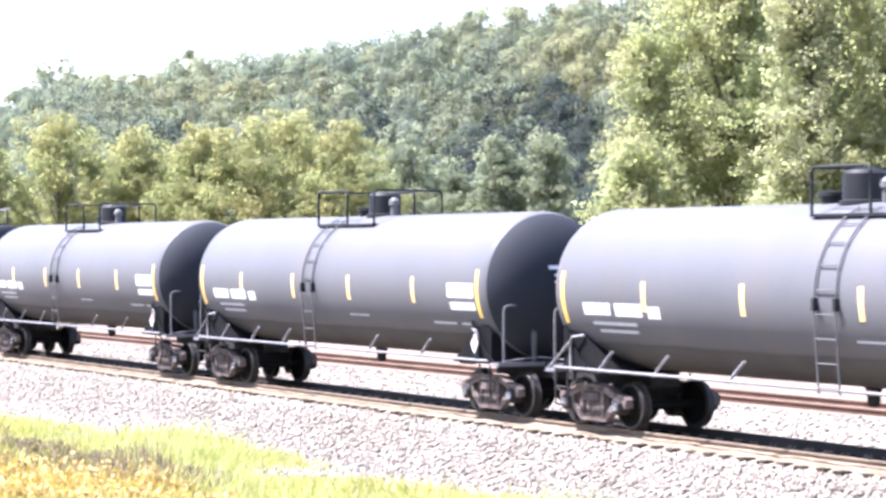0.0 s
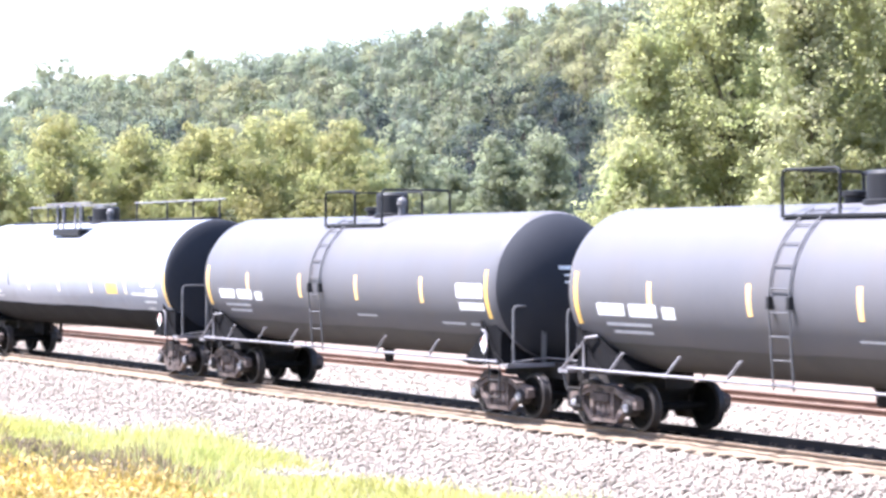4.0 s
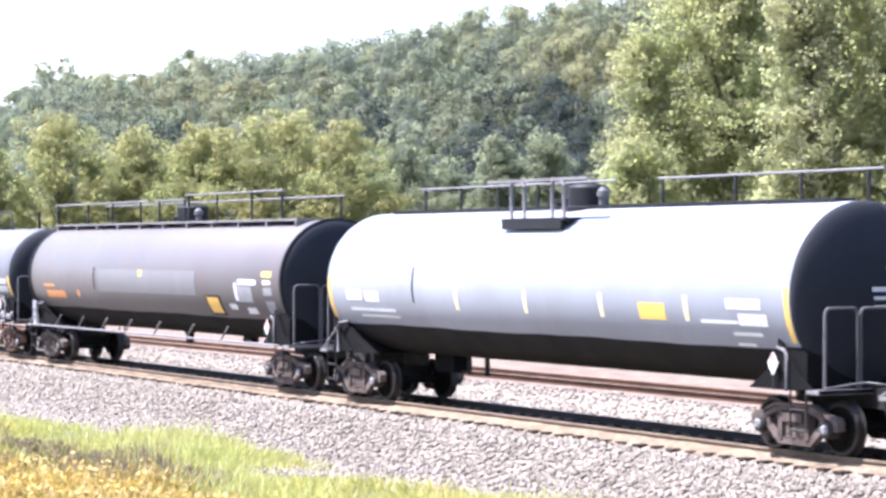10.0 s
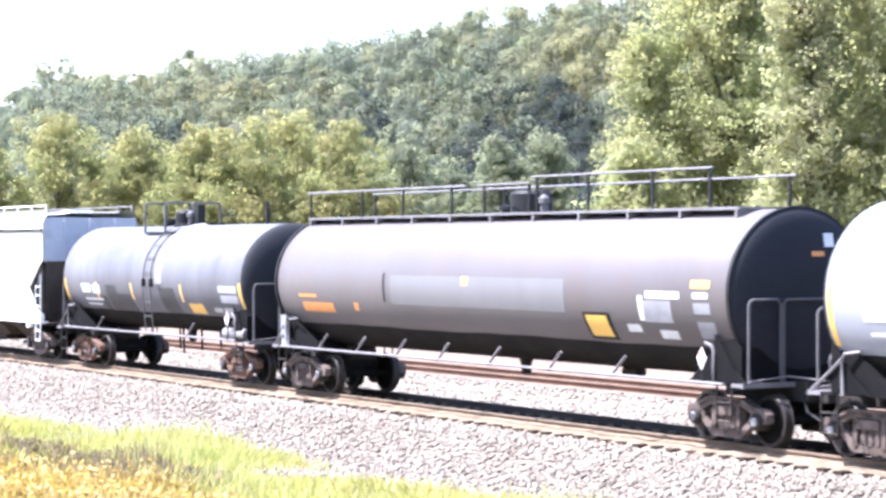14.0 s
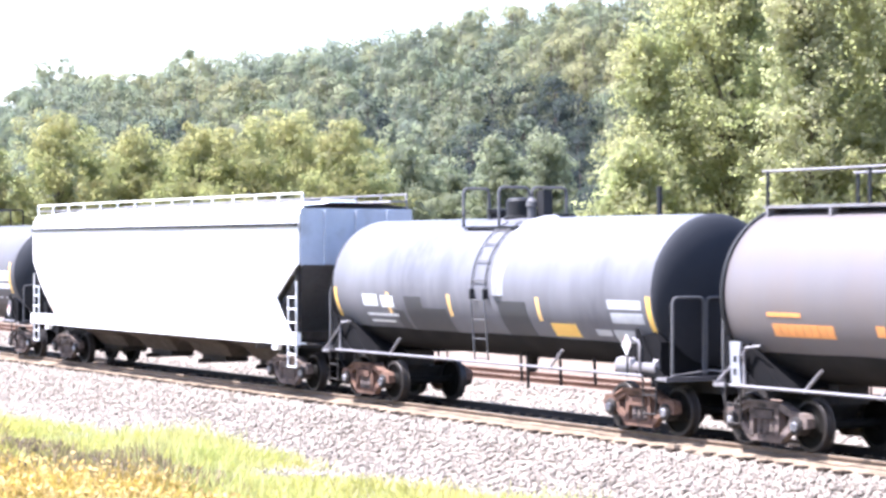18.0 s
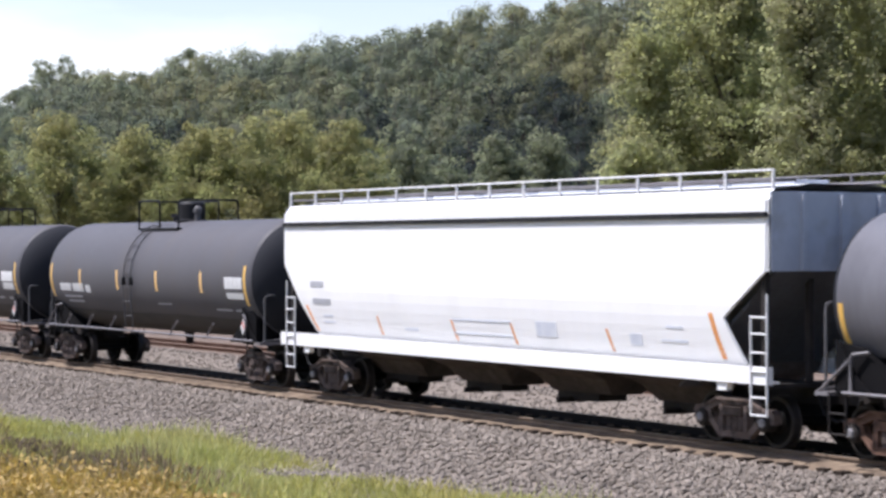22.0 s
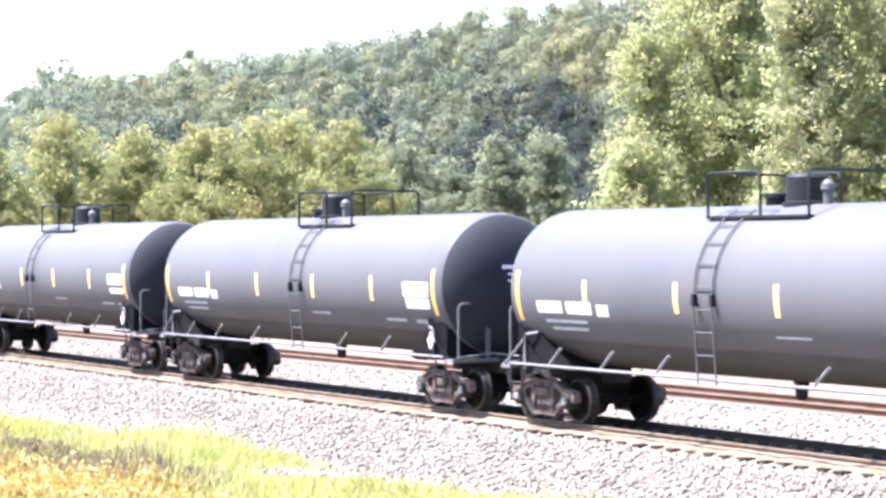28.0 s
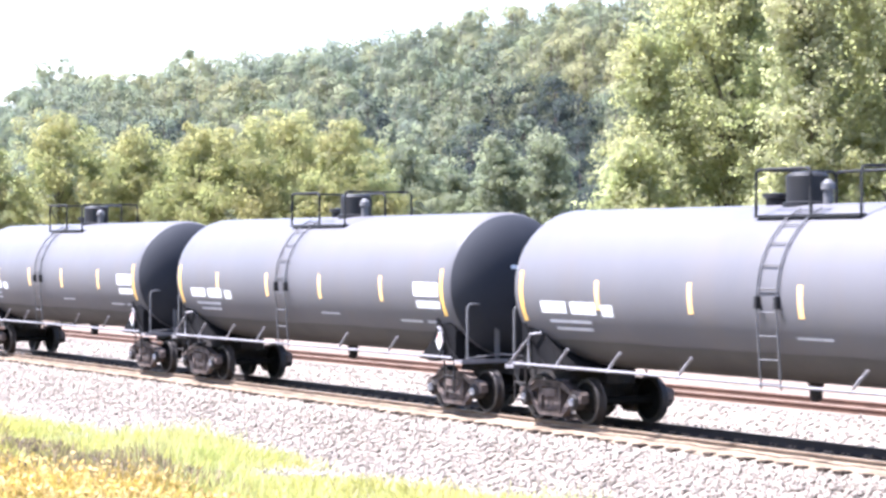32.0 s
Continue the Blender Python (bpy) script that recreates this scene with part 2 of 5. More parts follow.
# Darker leaf colour that holds the shade of the hillside folds.
LEAF_FOLD_SHADE = mat("fold_shade_leaves", (0.040, 0.050, 0.055), 0.72, second=(0.065, 0.075, 0.072), scale=0.10, amount=0.8, grain=0.25, per_island=0.04, gloss=0.12, through_light=0.55)
RUST_BED = mat("rust_stained_ballast", (0.20, 0.155, 0.125), 0.95, gloss=0.1, second=(0.13, 0.095, 0.075), scale=1.2, amount=0.8, grain=12, bump=0.05, dirt=(0.28, 0.235, 0.20), dirt_amount=0.5)
FINES = mat("rust_dusted_gravel_fines", (0.255, 0.195, 0.138), 0.95, gloss=0.1, second=(0.15, 0.112, 0.08), scale=3.0, amount=0.9, grain=14, bump=0.05, dirt=(0.10, 0.08, 0.065), dirt_amount=0.75)
LADDER = mat("dark_grey_ladder_paint", (0.085, 0.085, 0.09), 0.55, second=(0.12, 0.11, 0.105), scale=3, amount=0.5, grain=20, gloss=0.3)
BROWN_WEED = mat("dry_grey_brown_weeds", (0.27, 0.20, 0.13), 0.75, second=(0.19, 0.145, 0.10), scale=0.8, amount=0.8, grain=3, per_island=0.35, through_light=0.35)
GRASS = mat("fresh_green_grass_blades", (0.345, 0.345, 0.118), 0.6, second=(0.50, 0.43, 0.155), scale=0.5, amount=0.9, grain=3, per_island=0.4, through_light=0.42)
GRASS_PALE = mat("pale_green_grass_stems", (0.42, 0.43, 0.17), 0.65, second=(0.50, 0.46, 0.22), scale=0.5, amount=0.8, grain=3, per_island=0.3, through_light=0.35)
WEED = mat("ochre_seeding_weeds", (0.52, 0.36, 0.11), 0.7, second=(0.34, 0.24, 0.09), scale=0.45, amount=0.8, grain=3, per_island=0.45, through_light=0.3)


# ---- mesh helpers ----
def box(bm, x0, x1, y0, y1, z0, z1):
    vs = [bm.verts.new((x, y, z)) for x in (x0, x1) for y in (y0, y1) for z in (z0, z1)]
    for f in ((0, 1, 3, 2), (4, 6, 7, 5), (0, 4, 5, 1), (2, 3, 7, 6), (0, 2, 6, 4), (1, 5, 7, 3)):
        bm.faces.new([vs[i] for i in f])
    return vs


def tube(bm, points, r, seg=6, r_end=None):
    """A round bar along points, closed at both ends."""
    pts = [Vector(p) for p in points]
    rings = []
    for i, p in enumerate(pts):
        d = (pts[min(i + 1, len(pts) - 1)] - pts[max(i - 1, 0)]).normalized()
        side = d.cross(Vector((0, 0, 1)))
        side = side.normalized() if side.length > 0.01 else Vector((1, 0, 0))
        up = side.cross(d).normalized()
        rr = r if r_end is None else r + (r_end - r) * i / (len(pts) - 1)
        rings.append([bm.verts.new(p + (side * math.cos(a) + up * math.sin(a)) * rr) for a in [2 * math.pi * k / seg for k in range(seg)]])
    for a, b in zip(rings, rings[1:]):
        for k in range(seg):
            bm.faces.new((a[k], a[(k + 1) % seg], b[(k + 1) % seg], b[k]))
    bm.faces.new(rings[0][::-1])
    bm.faces.new(rings[-1])


def lathe(bm, profile, axis="x", seg=48, centre=(0, 0, 0)):
    """Turns a profile of (place along the axis, radius) round the axis."""
    c = Vector(centre)
    rings = []
    for u, r in profile:
        ring = []
        for k in range(seg):
            a = 2 * math.pi * k / seg
            p, q = r * math.cos(a), r * math.sin(a)
            ring.append(bm.verts.new(c + Vector({"x": (u, p, q), "y": (q, u, p), "z": (p, q, u)}[axis])))
        rings.append(ring)
    for a, b in zip(rings, rings[1:]):
        for k in range(seg):
            bm.faces.new((a[k], b[k], b[(k + 1) % seg], a[(k + 1) % seg]))
    bm.faces.new(rings[0])
    bm.faces.new(rings[-1][::-1])


def prism(bm, outline, axis, lo, hi):
    """A plate: an outline in the plane across the axis, from lo to hi along it."""
    def at(p, w):
        return {"y": (p[0], w, p[1]), "x": (w, p[0], p[1]), "z": (p[0], p[1], w)}[axis]
    a = [bm.verts.new(at(p, lo)) for p in outline]
    b = [bm.verts.new(at(p, hi)) for p in outline]
    n = len(outline)
    for i in range(n):
        bm.faces.new((a[i], a[(i + 1) % n], b[(i + 1) % n], b[i]))
    bm.faces.new(a[::-1])
    bm.faces.new(b)


def mesh_of(bm, name, material, smooth=False, bevel=0.0):
    if bevel:
        bmesh.ops.bevel(bm, geom=[e for e in bm.edges if len(e.link_faces) == 2 and e.calc_face_angle() > 0.6], offset=bevel, segments=1, affect="EDGES")
    bmesh.ops.recalc_face_normals(bm, faces=bm.faces)
    me = bpy.data.meshes.new(name)
    bm.to_mesh(me)
    bm.free()
    me.materials.append(material)
    if smooth:
        for p in me.polygons:
            p.use_smooth = True
        me.set_sharp_from_angle(angle=radians(35))
    return me


def part(name, bm, material, parent, label="", smooth=False, bevel=0.0):
    ob = new(name, mesh_of(bm, name, material, smooth, bevel))
    ob.parent = parent
    return tagged(ob, label)


def thing(name, bm, material, label, category, group="", kind="", smooth=False, bevel=0.0):
    return tagged(new(name, mesh_of(bm, name, material, smooth, bevel)), label, category, group, kind)


def flat(name, verts, faces, material, smooth=False):
    me = bpy.data.meshes.new(name)
    me.from_pydata(verts, [], faces)
    me.materials.append(material)
    if smooth:
        for p in me.polygons:
            p.use_smooth = True
    return new(name, me)


def many_quads(name, corners, material):
    """A mesh of loose quads from an array (n, 4, 3)."""
    n = len(corners)
    me = bpy.data.meshes.new(name)
    me.vertices.add(4 * n)
    me.vertices.foreach_set("co", corners.astype(np.float32).ravel())
    me.loops.add(4 * n)
    me.loops.foreach_set("vertex_index", np.arange(4 * n, dtype=np.int32))
    me.polygons.add(n)
    me.polygons.foreach_set("loop_start", np.arange(0, 4 * n, 4, dtype=np.int32))
    me.update(calc_edges=True)
    me.materials.append(material)
    return me


# ---- ground ----
def smoothstep(a, b, v):
    t = np.clip((v - a) / (b - a), 0, 1)
    return t * t * (3 - 2 * t)


def ground_height(x, y):
    """Ballast bed by the tracks, a dip between them shaped to hide the train's shadow from the camera, a ditch with
    weeds on the camera's side, a rise to the bank where the camera stands.
    """
    x, y = np.asarray(x, float), np.asarray(y, float)
    z = -0.22 - 0.08 * smoothstep(-1.0, -1.45, y) - 0.62 * smoothstep(-1.9, -4.6, y)
    z = z + 0.15 * smoothstep(-6.0, -12.0, y) + 2.4 * smoothstep(-12.5, -23.0, y)
    z = z - 0.30 * smoothstep(17.0, 20.0, y) - 0.32 * smoothstep(1.4, 2.3, y) * (1 - smoothstep(4.6, 6.4, y))
    return z + 0.04 * np.sin(x * 0.31 + y * 0.7) * smoothstep(-4.0, -6.0, y)


xs = np.concatenate([[-4000, -1500, -600, -300, -160], np.arange(-120, 20.1, 1.0), [40, 80, 200, 600, 1500, 4000]])
ys = np.concatenate([[-4000, -1000, -300, -120, -60, -40], np.arange(-30, 14.1, 0.5), [18, 25, 40, 70, 120, 300, 1000, 4000]])
gx, gy = np.meshgrid(xs, ys, indexing="ij")
gz = ground_height(gx, gy)
nx, ny = gx.shape
ground = flat("ground", np.stack([gx, gy, gz], -1).reshape(-1, 3).tolist(),
              [(i * ny + j, (i + 1) * ny + j, (i + 1) * ny + j + 1, i * ny + j + 1) for i in range(nx - 1) for j in range(ny - 1)], SOIL, True)
tagged(ground, "dry soil and sparse grass around the railway", "ground", kind="structure")

BED_X0, BED_X1 = -135.0, 5.0


def strip(name, x0, x1, y0, y1, step, lift, material, label, category):
    ax, ay = np.arange(x0, x1 + 0.01, step), np.linspace(y0, y1, int((y1 - y0) / 0.2) + 2)
    sx, sy = np.meshgrid(ax, ay, indexing="ij")
    edge = 0.25 * np.sin(sx * 0.9) + 0.15 * np.sin(sx * 2.3 + 1)
    sy = sy + edge * (np.abs(sy - y0) < 0.01)
    sz = ground_height(sx, sy) + lift
    sz = sz - (lift + 0.05) * ((np.abs(sy - ay[-1]) < 0.01) | (sy < y0 + 0.3))
    n, k = sx.shape
    ob = flat(name, np.stack([sx, sy, sz], -1).reshape(-1, 3).tolist(),
              [(i * k + j, (i + 1) * k + j, (i + 1) * k + j + 1, i * k + j + 1) for i in range(n - 1) for j in range(k - 1)], material, True)
    return tagged(ob, label, category, kind="structure")


strip("ballast_bed", BED_X0, BED_X1, -7.5, 7.0, 1.0, 0.03, BALLAST, "grey crushed-stone ballast bed under the main track", "ballast")
strip("second_track_bed", BED_X0, BED_X1, 6.2, 17.5, 1.0, 0.036, RUST_BED, "rust-stained old ballast under the second track", "ballast")

rng = np.random.default_rng(7)


def scatter_stones(n, x0, x1, y0, y1, lo, hi):
    """Loose crushed stones: squashed, turned octahedra with cut corners."""
    base = np.array([(1, 0, 0), (-1, 0, 0), (0, 1, 0), (0, -1, 0), (0, 0, 1), (0, 0, -1)], float)
    tri = np.array([(0, 2, 4), (2, 1, 4), (1, 3, 4), (3, 0, 4), (2, 0, 5), (1, 2, 5), (3, 1, 5), (0, 3, 5)])
    px = rng.uniform(x0, x1, n)
    py = rng.uniform(y0, y1, n)
    size = rng.uniform(lo, hi, n) * rng.uniform(0.7, 1.3, n)
    v = base[None] * rng.uniform(0.55, 1.15, (n, 6, 1)) + rng.normal(0, 0.18, (n, 6, 3))
    a = rng.uniform(0, 2 * np.pi, n)
    b = rng.normal(0, 0.5, n)
    ca, sa, cb, sb = np.cos(a)[:, None], np.sin(a)[:, None], np.cos(b)[:, None], np.sin(b)[:, None]
    x, y, z = v[..., 0], v[..., 1], v[..., 2] * 0.75
    y, z = y * cb - z * sb, y * sb + z * cb
    x, y = x * ca - y * sa, x * sa + y * ca
    v = np.stack([x, y, z], -1) * size[:, None, None] * 0.5
    v += np.stack([px, py, ground_height(px, py) + 0.03 + size * 0.12], -1)[:, None]
    f = (tri[None] + 6 * np.arange(n)[:, None, None]).reshape(-1, 3)
    return v.reshape(-1, 3), f


def stone_field(name, n, x0, x1, y0, y1, lo, hi, label):
    v, f = scatter_stones(n, x0, x1, y0, y1, lo, hi)
    me = bpy.data.meshes.new(name)
    me.vertices.add(len(v))
    me.vertices.foreach_set("co", v.astype(np.float32).ravel())
    me.loops.add(3 * len(f))
    me.loops.foreach_set("vertex_index", f.astype(np.int32).ravel())
    me.polygons.add(len(f))
    me.polygons.foreach_set("loop_start", np.arange(0, 3 * len(f), 3, dtype=np.int32))
    me.update(calc_edges=True)
    me.materials.append(STONES)
    return tagged(new(name, me), label, "ballast", kind="stuff")


stone_field("ballast_stones", 46000, -72, -26, -6.9, -1.30, 0.05, 0.165, "loose grey crushed ballast stones beside the track")
stone_field("ballast_stones", 14000, -95, -26, 2.1, 6.6, 0.05, 0.14, "loose grey crushed ballast stones between the tracks")

# ---- tracks ----
RAIL_OUT = [(-0.07, -0.172), (0.07, -0.172), (0.07, -0.16), (0.012, -0.135), (0.010, -0.045), (0.036, -0.035), (0.036, -0.006), (0.028, 0.0),
            (-0.028, 0.0), (-0.036, -0.006), (-0.036, -0.035), (-0.010, -0.045), (-0.012, -0.135), (-0.07, -0.16)]


def rail(y, polished, label, drop=0.0, side=None):
    bm = bmesh.new()
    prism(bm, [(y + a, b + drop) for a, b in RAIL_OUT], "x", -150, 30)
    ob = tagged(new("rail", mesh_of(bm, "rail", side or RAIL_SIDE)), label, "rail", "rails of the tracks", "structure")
    bm = bmesh.new()
    box(bm, -150, 30, y - 0.026, y + 0.026, 0.0005 + drop, 0.002 + drop)
    part("rail_head", bm, RAIL_TOP if polished else side or RAIL_SIDE, ob, "worn running surface")
    return ob


TRACK2 = 8.1
rail(-0.755, True, "dusty tan-brown steel rail with a worn head", side=DUSTY_RAIL)
rail(0.755, True, "steel rail darkened for the train's shade, with a polished head", side=SHADED_STEEL)
for y in (-0.755, 0.755):
    rail(TRACK2 + y, False, "dark brown rusted rail of the second track", -0.05, RUST_RAIL)


def tie_row(y, x0, x1, drop, label):
    bm = bmesh.new()
    box(bm, -0.11, 0.11, -1.30, 1.30, -0.17, 0.0)
    me = mesh_of(bm, "tie", TIE, bevel=0.012)
    pl = bmesh.new()
    for sy in (-0.755, 0.755):
        box(pl, -0.10, 0.10, sy - 0.17, sy + 0.17, -0.004, 0.018)
        for dx in (-0.07, 0.07):
            for dy in (-0.10, 0.10):
                box(pl, dx - 0.015, dx + 0.015, sy + dy - 0.02, sy + dy + 0.02, 0.016, 0.045)
    plates = mesh_of(pl, "tie_plate", RAIL_SIDE)
    track = tagged(new("track_ties", None), label, "railway ties", kind="structure")
    k = 0
    x = x0
    while x < x1:
        t = new("tie", me)
        t.parent = track
        t.matrix_local = pose(x + random.uniform(-0.03, 0.03), y + random.uniform(-0.05, 0.05), -0.172 + drop + random.uniform(-0.008, 0.004), 0, 0, random.uniform(-1.2, 1.2))
        p = new("tie_plate", plates)
        p.parent = t
        p.matrix_local = pose(0, 0, 0)
        x += 0.53
        k += 1


tie_row(0.0, -92, -24, 0.0, "weathered brown wooden ties of the main track")
tie_row(TRACK2, -100, -24, -0.05, "weathered brown wooden ties of the second track")
# Near-black sheets where the train's shadow falls, shade put into the colour.
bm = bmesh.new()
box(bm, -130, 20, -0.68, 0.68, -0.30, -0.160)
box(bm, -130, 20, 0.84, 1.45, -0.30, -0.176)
thing("oily_ballast", bm, OIL_SHADE, "near-black ballast with oil and the train's painted shade", "ballast", kind="structure")


def fines(y0, y1, z0, z1, label):
    """A strip of rust-dusted fines with a ragged edge, banked against a rail."""
    v, f = [], []
    n = 520
    for k in range(n + 1):
        x = -130 + 150 * k / n
        r = 0.08 * math.sin(x * 2.1) + 0.05 * math.sin(x * 5.3 + y0) + 0.05 * math.sin(x * 11.0)
        w = 0.012 * math.sin(x * 3.7 + y0) + 0.010 * math.sin(x * 8.1)
        v += [(x, y0 - r, z0 - 0.05), (x, y0 + 0.3 * (y1 - y0), z0 + 0.02 + w), (x, y0 + 0.7 * (y1 - y0), z0 + 0.55 * (z1 - z0) + w), (x, y1, z1 + 0.5 * w)]
    for k in range(n):
        for j in (0, 1, 2):
            f.append((4 * k + j, 4 * k + 4 + j, 4 * k + 5 + j, 4 * k + 1 + j))
    tagged(flat("gravel_fines", v, f, FINES, True), label, "gravel", kind="structure")


fines(-1.16, -0.79, -0.165, -0.085, "tan rust-dusted fines and tie ends beside the rail")
for y in (-0.755, 0.755):
    fines(TRACK2 + y - 0.75, TRACK2 + y - 0.08, -0.30, -0.235, "tan rust-dusted fines along the second track")


# ---- rolling stock ----
RIDE = 0.08  # how far the bodies ride above their drawn height over the rails


def add_truck(car, x, cast=None):
    """A two-axle truck at x: bolster > two side frames with columns, springs and bearings, brake beams, two wheelsets."""
    bm = bmesh.new()
    box(bm, -0.24, 0.24, -0.92, 0.92, 0.48, 0.74)
    box(bm, -0.38, 0.38, -0.40, 0.40, 0.72, 0.86)
    truck = part("truck", bm, UNDER, car, "rusty cast-steel two-axle truck", bevel=0.02)
    truck.location = (x, 0, -RIDE)
    cast = cast or SIDE_FRAME
    top = [(-1.14, 0.43), (-1.15, 0.60), (-1.08, 0.67), (-0.80, 0.70), (-0.46, 0.84), (0.46, 0.84), (0.80, 0.70), (1.08, 0.67), (1.15, 0.60), (1.14, 0.43),
           (1.05, 0.43), (1.03, 0.57), (0.75, 0.575), (0.40, 0.71), (-0.40, 0.71), (-0.75, 0.575), (-1.03, 0.57), (-1.05, 0.43)]
    low = [(-0.79, 0.60), (-0.76, 0.42), (-0.43, 0.14), (0.43, 0.14), (0.76, 0.42), (0.79, 0.60), (0.67, 0.58), (0.63, 0.47), (0.37, 0.26), (-0.37, 0.26), (-0.63, 0.47), (-0.67, 0.58)]
    for s in (-1, 1):
        def across(a, b):
            return (a, b) if s > 0 else (-b, -a)
        bm = bmesh.new()
        prism(bm, top, "y", *across(0.94, 1.11))
        prism(bm, low, "y", *across(0.955, 1.095))
        prism(bm, [(-0.46, 0.80), (-0.46, 0.845), (0.46, 0.845), (0.46, 0.80)], "y", *across(1.10, 1.16))
        for a in (-1, 1):
            prism(bm, [(a * 0.44, 0.80), (a * 0.47, 0.845), (a * 0.80, 0.705), (a * 0.79, 0.665)], "y", *across(1.10, 1.15))
            prism(bm, [(a * 0.30, 0.24), (a * 0.40, 0.24), (a * 0.40, 0.74), (a * 0.30, 0.74)], "y", *across(0.95, 1.12))
        part("side_frame", bm, cast, truck, "dusty tan-brown cast side frame", bevel=0.010)
        bm = bmesh.new()
        box(bm, -0.26, 0.26, *across(0.90, 1.15), 0.53, 0.69)
        part("bolster_end", bm, cast, truck, "tan bolster end in the side frame", bevel=0.02)
        for dx in (-0.17, 0.0, 0.17):
            bm = bmesh.new()
            prof = []
            for k in range(13):
                prof.append((0.262 + k * 0.022, 0.080 if k % 2 else 0.058))
            lathe(bm, prof, "z", 10, (dx, s * 1.04, 0))
            part("spring", bm, TRUCK, truck, smooth=True)
        for dx in (-0.89, 0.89):
            bm = bmesh.new()
            lathe(bm, [(s * 0.93, 0.10), (s * 0.94, 0.16), (s * 1.14, 0.16), (s * 1.17, 0.13), (s * 1.175, 0.05)], "y", 16, (dx, 0, 0.457))
            part("bearing", bm, UNDER, truck, "dark greasy roller bearing", smooth=True)
            bm = bmesh.new()
            lathe(bm, [(s * 1.15, 0.085), (s * 1.19, 0.08), (s * 1.20, 0.05)], "y", 12, (dx, 0, 0.457))
            for k in range(3):
                a = 2 * math.pi * k / 3 + 0.5
                box(bm, dx + 0.05 * math.cos(a) - 0.014, dx + 0.05 * math.cos(a) + 0.014, *across(1.19, 1.22), 0.457 + 0.05 * math.sin(a) - 0.014, 0.457 + 0.05 * math.sin(a) + 0.014)
            part("end_cap", bm, CAP, truck, "grey bearing end cap with bolts", smooth=True)
            bm = bmesh.new()
            box(bm, dx - 0.15, dx + 0.15, *across(0.95, 1.10), 0.555, 0.60)
            part("adapter", bm, TRUCK, truck, bevel=0.008)
        for dx in (-0.40, 0.40):
            bm = bmesh.new()
            box(bm, dx - 0.06, dx + 0.06, s * 0.76 - 0.06, s * 0.76 + 0.06, 0.33, 0.62)
            part("brake_shoe", bm, TRUCK, truck, bevel=0.01)
    for dx in (-0.36, 0.36):
        bm = bmesh.new()
        prism(bm, [(dx, -0.74), (dx + 0.05, -0.74), (dx + 0.16 * (1 if dx < 0 else -1), 0.0), (dx + 0.05, 0.74), (dx, 0.74)], "z", 0.36, 0.46)
        part("brake_beam", bm, UNDER, truck, "dark brake beam between the wheels")
    half = [(0.0, 0.085), (0.66, 0.09), (0.70, 0.14), (0.70, 0.36), (0.655, 0.40), (0.66, 0.485), (0.69, 0.487), (0.70, 0.459), (0.82, 0.452), (0.835, 0.44),
            (0.835, 0.385), (0.80, 0.365), (0.775, 0.20), (0.815, 0.15), (0.83, 0.09), (0.93, 0.085)]
    prof = [(-u, r) for u, r in half[:0:-1]] + half
    for dx in (-0.89, 0.89):
        bm = bmesh.new()
        lathe(bm, prof, "y", 28)
        for k in range(3):
            a = 2 * math.pi * k / 3
            for s in (-1, 1):
                box(bm, 0.27 * math.cos(a) - 0.03, 0.27 * math.cos(a) + 0.03, s * 0.80 - 0.014, s * 0.80 + 0.014, 0.27 * math.sin(a) - 0.03, 0.27 * math.sin(a) + 0.03)
        w = part("wheelset", bm, WHEEL, truck, "dark worn steel wheels with bright rims on an axle", smooth=True)
        w.data.materials.append(TREAD)
        for p in w.data.polygons:
            if all(math.hypot(w.data.vertices[i].co.x, w.data.vertices[i].co.z) > 0.384 for i in p.vertices):
                p.material_index = 1
        w.location = (dx, 0, 0.457)
    return truck


def add_coupler(car, x):
    s = 1 if x > 0 else -1
    bm = bmesh.new()
    box(bm, min(x - s * 1.0, x - s * 0.25), max(x - s * 1.0, x - s * 0.25), -0.09, 0.09, 0.77, 0.95)
    prism(bm, [(x - s * 0.28, -0.16), (x - s * 0.05, -0.20), (x + s * 0.02, -0.08), (x - s * 0.10, 0.02), (x + s * 0.02, 0.16), (x - s * 0.12, 0.20), (x - s * 0.28, 0.14)], "z", 0.72, 1.0)
    part("coupler", bm, UNDER, car, "dark steel knuckle coupler", bevel=0.01)
    bm = bmesh.new()
    tube(bm, [(x - s * 0.55, -0.35, 0.85), (x - s * 0.40, -0.36, 0.55), (x - s * 0.1, -0.33, 0.42), (x + s * 0.0, -0.30, 0.46)], 0.028, 6)
    part("air_hose", bm, FITTING, car, "black rubber air hose", smooth=True)


def tank_side(bm, R, zc, x0, x1, z0, z1, lift=0.006, slant=0.0):
    """A thin curved plate on the tank's side on the -y side."""
    n = 6
    rows = []
    for k in range(n + 1):
        z = z0 + (z1 - z0) * k / n
        d = slant * k / n
        for r in (R + lift, R - 0.01):
            y = -math.sqrt(max(r * r - (z - zc) ** 2, 0.0))
            rows.append((bm.verts.new((x0 + d, y, z)), bm.verts.new((x1 + d, y, z))))
    for k in range(n):
        a, ai, b, bi = rows[2 * k], rows[2 * k + 1], rows[2 * k + 2], rows[2 * k + 3]
        bm.faces.new((a[0], a[1], b[1], b[0]))
        bm.faces.new((a[0], b[0], bi[0], ai[0]))
        bm.faces.new((a[1], ai[1], bi[1], b[1]))
    a, ai, b, bi = rows[0], rows[1], rows[-2], rows[-1]
    bm.faces.new((a[0], ai[0], ai[1], a[1]))
    bm.faces.new((b[0], b[1], bi[1], bi[0]))


